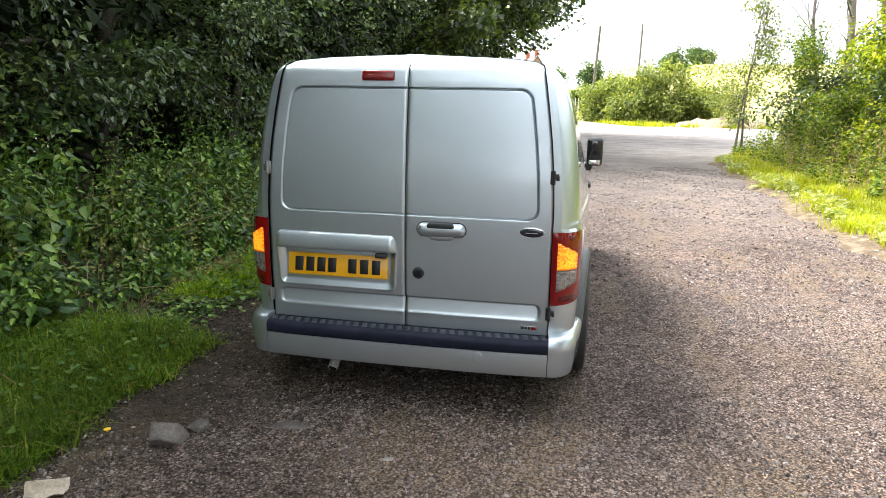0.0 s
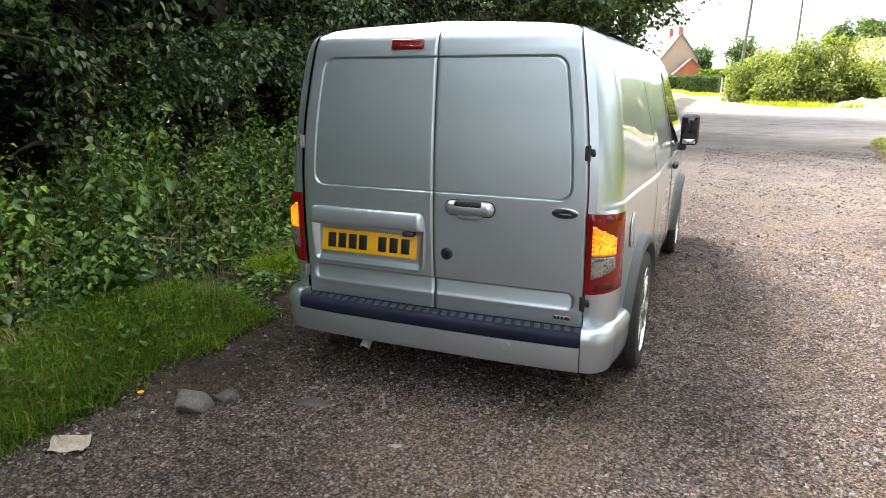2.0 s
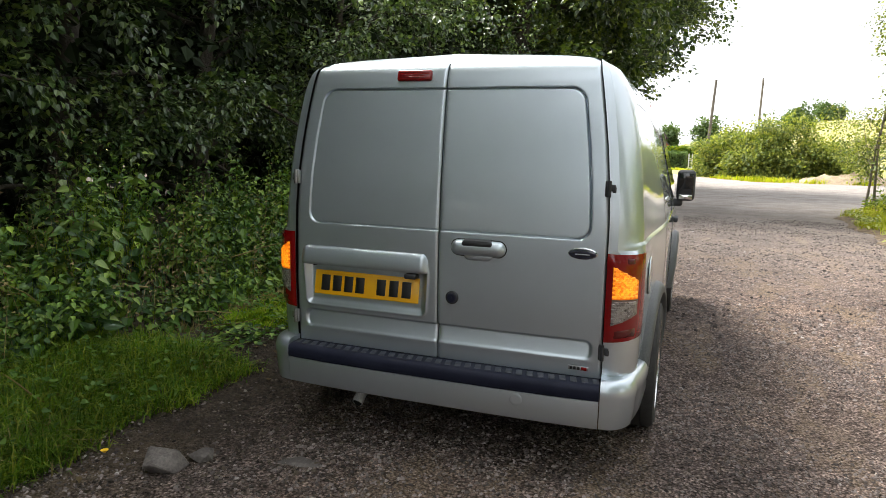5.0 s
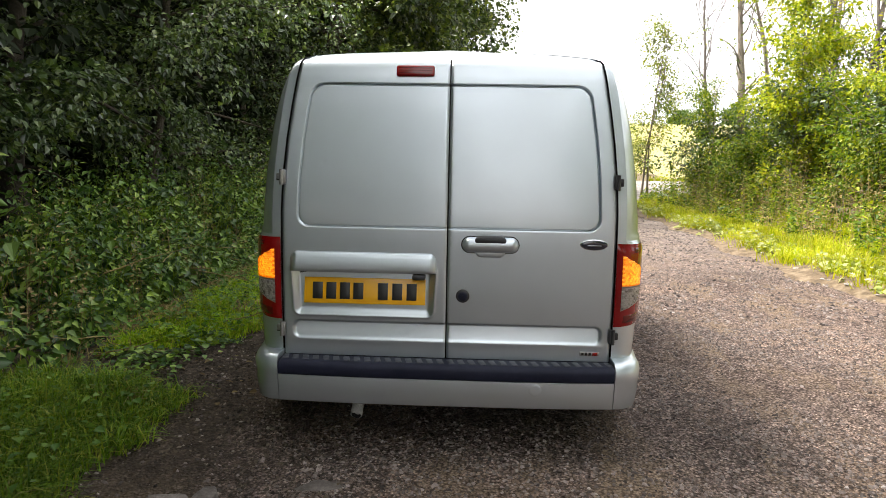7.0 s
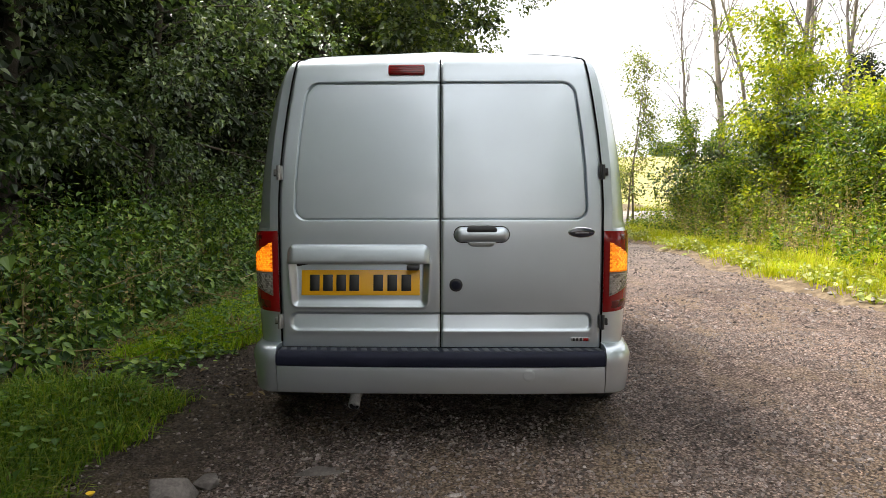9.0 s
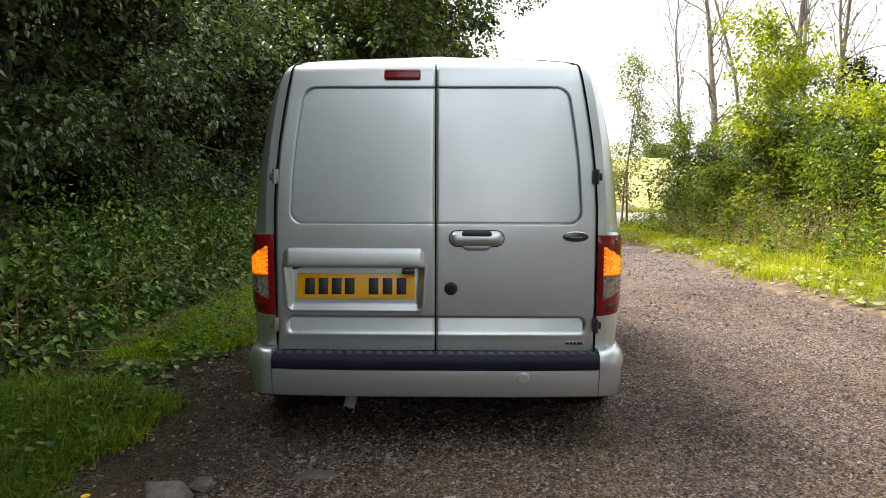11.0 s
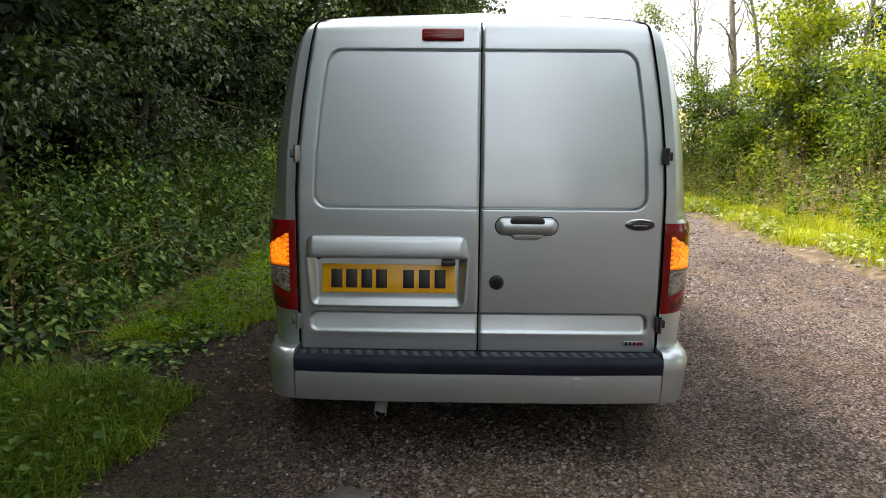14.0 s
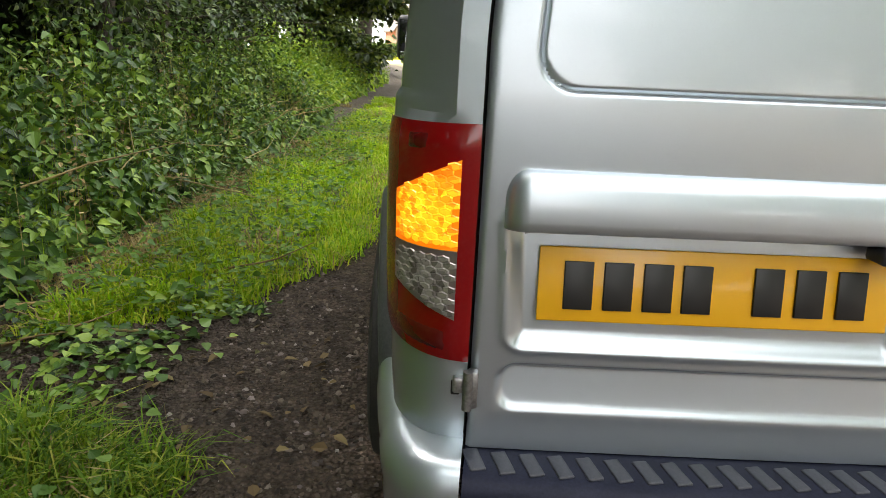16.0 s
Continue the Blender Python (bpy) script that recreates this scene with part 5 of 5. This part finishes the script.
SLATE = surface("grey_roof_tile", (0.075, 0.062, 0.056), (0.13, 0.11, 0.10), 2, 14, 0.8, bump=0.5, depth=0.03)
WHITEWOOD = surface("white_paint", (0.72, 0.71, 0.68), (0.8, 0.8, 0.78), 4, 60, 0.6)
POLEWOOD = surface("grey_pole_wood", (0.10, 0.085, 0.07), (0.17, 0.15, 0.13), 3, 40, 0.85, bump=0.4, depth=0.01)

house = thing("house", "red brick house with a grey tiled gable roof", "house")


def gabled(name, x0, x1, y0, y1, eave, apex, roof_name):
    """A wing with its gables on the y sides."""
    bm = bmesh.new()
    xm = (x0 + x1) / 2
    ring = [(x0, 0), (x1, 0), (x1, eave), (xm, apex), (x0, eave)]
    a, b = [bm.verts.new((x, y0, z)) for x, z in ring], [bm.verts.new((x, y1, z)) for x, z in ring]
    bm.faces.new(a), bm.faces.new(b[::-1])
    for i in range(5):
        bm.faces.new((a[i], b[i], b[(i + 1) % 5], a[(i + 1) % 5]))
    part(name, bm, BRICK, house, "red brick wall", False)
    bm = bmesh.new()
    k = (apex - eave) / (xm - x0)
    for sgn in (-1, 1):
        e = xm + sgn * ((x1 - x0) / 2 + .35)
        ze = eave - .35 * k
        top = [bm.verts.new(p) for p in ((xm, y0 - .3, apex + .16), (xm, y1 + .3, apex + .16), (e, y1 + .3, ze + .16), (e, y0 - .3, ze + .16))]
        low = [bm.verts.new((v.co.x, v.co.y, v.co.z - .15)) for v in top]
        bm.faces.new(top), bm.faces.new(low[::-1])
        for i in range(4):
            bm.faces.new((top[i], low[i], low[(i + 1) % 4], top[(i + 1) % 4]))
    return part(roof_name, bm, SLATE, house, "grey tiled roof", False)


main_roof = gabled("wall", -2.7, 2.7, 0, 8, 4.7, 8.3, "roof")
gabled("wing_wall", -1.6, 3.6, -3.2, 0.5, 2.2, 4.6, "wing_roof")
for y in (7.2, .7):
    chimney = box_part("chimney", (0, y, 8.7), (.55, .55, 1.3), BRICK, main_roof, .02)
for z in (1.2, 3.3):
    for y in (2.2, 5.4):
        w = box_part("window", (2.72, y, z + .1), (.06, 1.1, 1.1), WHITEWOOD, house, .02, "white framed window")
        box_part("pane", (2.745, y, z + .1), (.03, .92, .92), GLASS_DARK, w, .005)
house.matrix_basis = pose(-5.7, 105, float(slope_at(-5.7, 105)) - .1, 0, 0, 16)


def clipped_hedge(name, label, a, b, height, depth, n, leaf, material, seed):
    q = np.random.default_rng(seed)
    a, b = np.array(a, dtype=float), np.array(b, dtype=float)
    along = (b - a) / np.linalg.norm(b - a)
    out = np.array([along[1], -along[0]])
    t = q.random(n)
    face = q.random(n) < .62
    o = np.where(face, q.normal(0, .06, n), q.uniform(0, depth, n))
    h = np.where(face, q.uniform(0, height, n), height + q.normal(0, .06, n))
    xy = a + (b - a) * t[:, None] - out * o[:, None]
    pos = np.stack([xy[:, 0], xy[:, 1], slope_at(xy[:, 0], xy[:, 1]) + h], -1)
    hedge = thing(name, label, "hedge")
    child("foliage", leaves("foliage", pos, q.normal(0, 1, (n, 3)), q.normal(0, 1, (n, 3)) + [0, 0, .6], leaf * q.uniform(.6, 1.2, n), material), hedge)
    mid_ = (a + b) / 2 - out * depth / 2
    core = box_part("core", (mid_[0], mid_[1], float(slope_at(*mid_)) + height / 2 - .1), (np.linalg.norm(b - a) - .2, depth - .3, height - .1), LEAF_SHADE_IVY, hedge, .1, turn=Matrix.Rotation(math.atan2(along[1], along[0]), 4, "Z"))
    return hedge


clipped_hedge("hedge", "clipped green field hedge before the house", (-22, 92), (0.2, 88), 2.1, 1.4, 9000, .30, LEAF_FAR, 51)
clipped_hedge("hedge", "low pale green hedge beside the house", (-2.6, 100), (3.5, 98), 2.9, 2.0, 4000, .32, LEAF_SUNNY, 52)
gate = thing("field_gate", "pale grey metal field gate standing open", "gate")
GALV = surface("galvanised_steel", (0.42, 0.42, 0.42), (0.55, 0.55, 0.54), 5, 60, 0.5, 0.7, 0.1)
gz0 = float(slope_at(.7, 87))
for px in (.55, .95):
    v, f = tube([(px, 87, gz0 - .1), (px, 87.0, gz0 + 2.0)], [.07, .07], 8)
    child("gate_post", raw_mesh("gate_post", v, f, GALV), gate)
for k in range(5):
    v, f = tube([(.55, 87, gz0 + .3 + k * .28), (.95, 87.0, gz0 + .3 + k * .28)], [.03, .03], 6)
    child("gate_rail", raw_mesh("gate_rail", v, f, GALV), gate)


def pole(x, y, h, lean):
    z = float(slope_at(x, y))
    p = thing("telegraph_pole", "tall weathered wooden telegraph pole", "pole", "telegraph poles", at=(x, y, z - .3))
    v, f = tube([(0, 0, 0), (lean * h * .5, 0, h * .5), (lean * h, 0, h)], [.15, .13, .10], 10)
    child("shaft", raw_mesh("shaft", v, f, POLEWOOD), p)
    for k, zz in enumerate((h - .4, h - .8)):
        box_part("step_bolt", (lean * zz, -.14, zz), (.04, .16, .04), BARK, p, .008)
    return p


pole(2.0, 60, 8.4, .05)
pole(7.4, 78, 10.2, .012)
grass_patch("grass", "bright grass verge across the junction", 9000, lambda q, n: (far_edge(q_y := 43.5 + 8 * q.random(n) ** 1.5) + 30 * q.random(n) ** 1.6, q_y), .35, GRASS_SUN, 36, .035)
grass_patch("grass", "bright grass strip along the bend", 6000, lambda q, n: (-22 + 24 * q.random(n), 82 + 6 * q.random(n)), .35, GRASS_SUN, 37, .04)

# ---- loose things on the lane ----
STONE_TOP = surface("weathered_grey_stone", (0.085, 0.074, 0.068), (0.17, 0.15, 0.138), 12, 90, 0.9, bump=0.7, depth=0.006)
STONE = surface("grey_stone", (0.062, 0.053, 0.048), (0.14, 0.124, 0.114), 9, 70, 0.9, bump=0.7, depth=0.006)
WHITE_STONE = surface("pale_stone", (0.42, 0.40, 0.37), (0.62, 0.60, 0.56), 9, 70, 0.9, bump=0.6, depth=0.006)
DULL_STONE = surface("dull_pale_stone", (0.20, 0.18, 0.17), (0.36, 0.33, 0.31), 30, 120, 0.9, bump=0.6, depth=0.006)
m, nt, bs = nodes_of("pebble")
geo = nt.nodes.new("ShaderNodeNewGeometry")
tone = ramp(nt, geo.outputs["Random Per Island"], [(0.0, (0.028, 0.021, 0.019)), (0.4, (0.110, 0.089, 0.081)), (0.8, (0.22, 0.184, 0.171)), (0.985, (0.31, 0.265, 0.245)), (1.0, (0.46, 0.42, 0.40))])
nt.links.new(mixed(nt, "MULTIPLY", 1.0, tone, ramp(nt, noise_of(nt, 90, 3), [(0.3, (0.8, 0.8, 0.8)), (0.7, (1.15, 1.15, 1.15))])), bs.inputs["Base Color"])
bs.inputs["Roughness"].default_value = 0.85
PEBBLE = m


def rock(name, c, size, seed, material, label, category, turn=0.0, group=""):
    """An angular broken stone lying half sunk."""
    q = np.random.default_rng(seed)
    bm = bmesh.new()
    pts = unit(q.normal(0, 1, (13, 3)) * [1, 1, .8]) * q.uniform(.75, 1.05, (13, 1)) * np.array(size) / 2 * 1.12
    vs = [bm.verts.new(p) for p in pts]
    bmesh.ops.convex_hull(bm, input=vs)
    bmesh.ops.bevel(bm, geom=bm.edges[:], offset=min(size) * .035, segments=1, affect="EDGES")
    me = bpy.data.meshes.new(name)
    bm.to_mesh(me)
    bm.free()
    me.materials.append(material)
    ob = tagged(new(name, me), label, category, group)
    ob.matrix_basis = pose(*c, 0, 0, turn)
    return sharp(ob, 25)


rock("stone", (-.955, -.62, .030), (.215, .17, .135), 17, STONE_TOP, "angular grey broken stone on the gravel", "stone", 20, "broken stones on the lane")
rock("stone", (-.865, -.49, .010), (.125, .10, .07), 2, STONE, "small dark grey broken stone on the gravel", "stone", 70, "broken stones on the lane")
rock("flat_stone", (-.46, -.36, -.012), (.26, .17, .05), 3, STONE, "flat grey stone sunk in the gravel", "stone", 5)

rock("pale_stone", (.06, -.55, -.006), (.10, .07, .018), 4, DULL_STONE, "pale flat stone trodden into the gravel", "stone", 15)
rock("pale_stone", (.04, -.70, -.006), (.08, .06, .016), 5, DULL_STONE, "pale flat stone trodden into the gravel", "stone", 60)
# pebbles on the lane


def pebbles(name, label, n, xr, yr, lo, hi, seed, material=None, soil=False):
    q = np.random.default_rng(seed)
    x, y = q.uniform(*xr, n), q.uniform(*yr, n)
    thick = wob(x, y, 1.3, 5.0) + .6 * wob(x, y, 4.1, 2.0) + q.normal(0, .7, n)
    ok = on_road(x, y) & (thick > -.6) & (x < -.45 + q.normal(0, .15, n)) if soil else on_road(x, y) & (thick > -.6) & ((x > -.66 + q.normal(0, .15, n)) | (y < -.4 + q.normal(0, .2, n)) | (q.random(n) < .07))
    x, y = x[ok], y[ok]
    n = len(x)
    s = lo + (hi - lo) * q.random(n) ** 2.2
    z = slope_at(x, y) + 0.010 * wob(x, y, 1.9) * (y < 40) + 0.006 * wob(x, y, 6.0, 2.0) * (y < 30)
    base = np.array([(1, 0, -.1), (.3, .9, -.1), (-.8, .6, -.1), (-.8, -.6, -.1), (.3, -.9, -.1), (.45, .3, .55), (-.45, .25, .6), (0, -.45, .5)])
    tri = np.array([(0, 1, 5), (1, 2, 6), (1, 6, 5), (2, 3, 6), (3, 7, 6), (3, 4, 7), (4, 0, 7), (0, 5, 7), (5, 6, 7)])
    a = q.uniform(0, 2 * math.pi, n)
    sh = base[None] * (1 + q.normal(0, .22, (n, 8, 3))) * s[:, None, None] * np.stack([q.uniform(.8, 1.3, n), q.uniform(.6, 1.0, n), q.uniform(.7, 1.3, n)], -1)[:, None]
    X = sh[..., 0] * np.cos(a)[:, None] - sh[..., 1] * np.sin(a)[:, None] + x[:, None]
    Y = sh[..., 0] * np.sin(a)[:, None] + sh[..., 1] * np.cos(a)[:, None] + y[:, None]
    V = np.stack([X, Y, sh[..., 2] + z[:, None]], -1).reshape(-1, 3)
    F = (np.arange(n)[:, None, None] * 8 + tri[None]).reshape(-1, 3)
    return tagged(new(name, raw_mesh(name, V, F, material or PEBBLE, False)), label, "gravel", kind="stuff")


pebbles("gravel_stones", "loose grey gravel stones on the lane", 76000, (-1.5, 3.2), (-2.2, 2.4), .0030, .0125, 78)
pebbles("gravel_stones", "loose grey gravel further along the lane", 20000, (.9, 4.2), (2.5, 14), .006, .022, 79)

m, nt, bs = nodes_of("soil_clod")
geo = nt.nodes.new("ShaderNodeNewGeometry")
nt.links.new(ramp(nt, geo.outputs["Random Per Island"], [(0.0, (0.014, 0.010, 0.007)), (0.5, (0.052, 0.039, 0.028)), (0.85, (0.10, 0.078, 0.057)), (0.97, (0.17, 0.14, 0.11)), (1.0, (0.30, 0.27, 0.24))]), bs.inputs["Base Color"])
bs.inputs["Roughness"].default_value = 0.95
CLOD = m
pebbles("soil_crumbs", "dark crumbs of soil and grit beside the grass", 26000, (-2.3, -.2), (-1.4, 5.0), .003, .014, 81, CLOD, True)

# stones and pale rubble along the sunny edge
q = np.random.default_rng(80)
for i in range(30):
    y = 2.4 + 5.0 * q.random()
    x = float(right_edge(y)) + .12 + .35 * q.random()
    s = .025 + .06 * q.random() ** 2
    rock("edge_stone", (x, y, float(ground_z(x, y)) + s * .05), (s * 1.3, s, s * .6), 300 + i, WHITE_STONE if q.random() < .3 else DULL_STONE, "pale stone on the verge edge", "stone", q.uniform(0, 180), "stones on the verge edge")

# crumpled pale paper at the grass edge
bm = bmesh.new()
n = 9
vs = [[bm.verts.new((.16 * (i / 8 - .5) * (1 - .25 * abs(j / 8 - .5)), .10 * (j / 8 - .5), .003 * math.sin(i * 1.1 + j * .5) + .035 * max(0, 1 - abs(j - 5.5) / 3) + .004 * math.cos(j * 1.3 - i))) for j in range(n)] for i in range(n)]
for i in range(n - 1):
    for j in range(n - 1):
        bm.faces.new((vs[i][j], vs[i + 1][j], vs[i + 1][j + 1], vs[i][j + 1]))
me = bpy.data.meshes.new("scrap")
bm.to_mesh(me)
bm.free()
me.materials.append(surface("pale_card", (0.34, 0.28, 0.21), (0.48, 0.41, 0.33), 12, 90, 0.8))
scrap = tagged(new("card_scrap", me), "crumpled pale scrap of card at the grass edge", "litter")
scrap.matrix_basis = pose(-1.155, -1.10, .02, 0, 0, 25)
mod = scrap.modifiers.new("thickness", "SOLIDIFY")
mod.thickness = .003

CLOVER = leafy("clover_leaf", [(0.05, 0.11, 0.022), (0.09, 0.175, 0.036), (0.16, 0.26, 0.06)], (1.4, 1.5, 0.5), 0.3, 0.45)
# dead leaves and twigs on the soil
q = np.random.default_rng(90)
n = 180
x, y = q.uniform(-2.35, -.95, n), np.concatenate([q.uniform(.6, 1.5, n // 2), q.uniform(-1.8, 6, n - n // 2)])
pos = np.stack([x, y, np.maximum(ground_z(x, y), slope_at(x, y)) + .012], -1)
al = q.normal(0, 1, (n, 3)) * [1, 1, .15]
litter = tagged(new("leaf_litter", leaves("leaf_litter", pos, al, np.array([0, 0, 1.0]) + q.normal(0, .25, (n, 3)), q.uniform(.02, .055, n), leafy("dead_leaf", [(0.05, 0.032, 0.018), (0.10, 0.07, 0.035), (0.20, 0.15, 0.08), (0.06, 0.08, 0.025)], (1.1, 1.0, 0.8), 0.1, 0.7))), "brown dead leaves on the trodden soil", "leaves", kind="stuff")
twigs = []
for i in range(90):
    x, y = q.uniform(-3.0, -1.7), q.uniform(-2, 9)
    a = q.uniform(0, 2 * math.pi)
    L = q.uniform(.2, .9)
    z = float(ground_z(x, y)) + q.uniform(.02, .35) * (x < -2.3)
    twigs.append(tube(limb(q, (x, y, z), (math.cos(a), math.sin(a), q.normal(.1, .25)), L, .2, 5), np.linspace(.0065, .002, 6), 5))
v, f = join_tubes(twigs)
tagged(new("dead_twigs", raw_mesh("dead_twigs", v, f, STRAW)), "dry pale twigs among the nettles", "twigs", kind="stuff")
q = np.random.default_rng(95)
n = 5000
x, y = q.uniform(-2.7, -1.4, n), np.concatenate([q.uniform(-2.2, .7, n // 6), 1.2 + 8 * q.random(n - n // 6) ** 1.5])
ok = ~on_road(x, y)
x, y = x[ok], y[ok]
n = len(x)
pos = np.stack([x, y, ground_z(x, y) + q.uniform(.03, .15, n)], -1)
tagged(new("clover", leaves("clover", pos, q.normal(0, 1, (n, 3)) * [1, 1, .2], np.array([0, 0, 1.0]) + q.normal(0, .3, (n, 3)), q.uniform(.02, .046, n), CLOVER, NETTLE_SHAPE, 1.4)), "broad low weed leaves in the grass", "weeds", kind="stuff")
q = np.random.default_rng(97)
n = 430
k = q.integers(0, 14, n)
x, y = q.uniform(-2.2, -1.5, 14)[k] + q.normal(0, .10, n), q.uniform(.75, 1.75, 14)[k] + q.normal(0, .07, n)
pos = np.stack([x, y, np.maximum(ground_z(x, y), slope_at(x, y)) + q.uniform(.012, .05, n)], -1)
tagged(new("ground_ivy", leaves("ground_ivy", pos, q.normal(0, 1, (n, 3)) * [1, 1, .25], np.array([0, 0, 1.0]) + q.normal(0, .35, (n, 3)), q.uniform(.025, .055, n), LEAF_NETTLE, NETTLE_SHAPE, 1.35)), "low ivy leaves creeping over the bare soil", "weeds", kind="stuff")
grass_patch("dry_grass", "flattened dry straw along the nettles", 6000, lambda q, n: (foot(y_ := 1.4 + 6 * q.random(n)) + .12 + q.normal(0, .09, n), y_), .09, STRAW, 40, .003, 1.3)
grass_patch("dry_grass", "dry straw blades in the green grass", 5000, lambda q, n: (-2.9 + 1.7 * q.random(n), -2.2 + 14 * q.random(n) ** 1.3), .13, STRAW, 39, .0035, .9)
# yellow flower head
disc_f = bmesh.new()
bmesh.ops.create_cone(disc_f, cap_ends=True, segments=12, radius1=.004, radius2=.016, depth=.012)
me = bpy.data.meshes.new("flower")
disc_f.to_mesh(me)
disc_f.free()
me.materials.append(plain("flower_yellow", (0.85, 0.55, 0.02), 0.6))
tagged(new("dandelion", me), "small yellow dandelion head at the grass edge", "flower").location = (-1.21, -.68, .05)
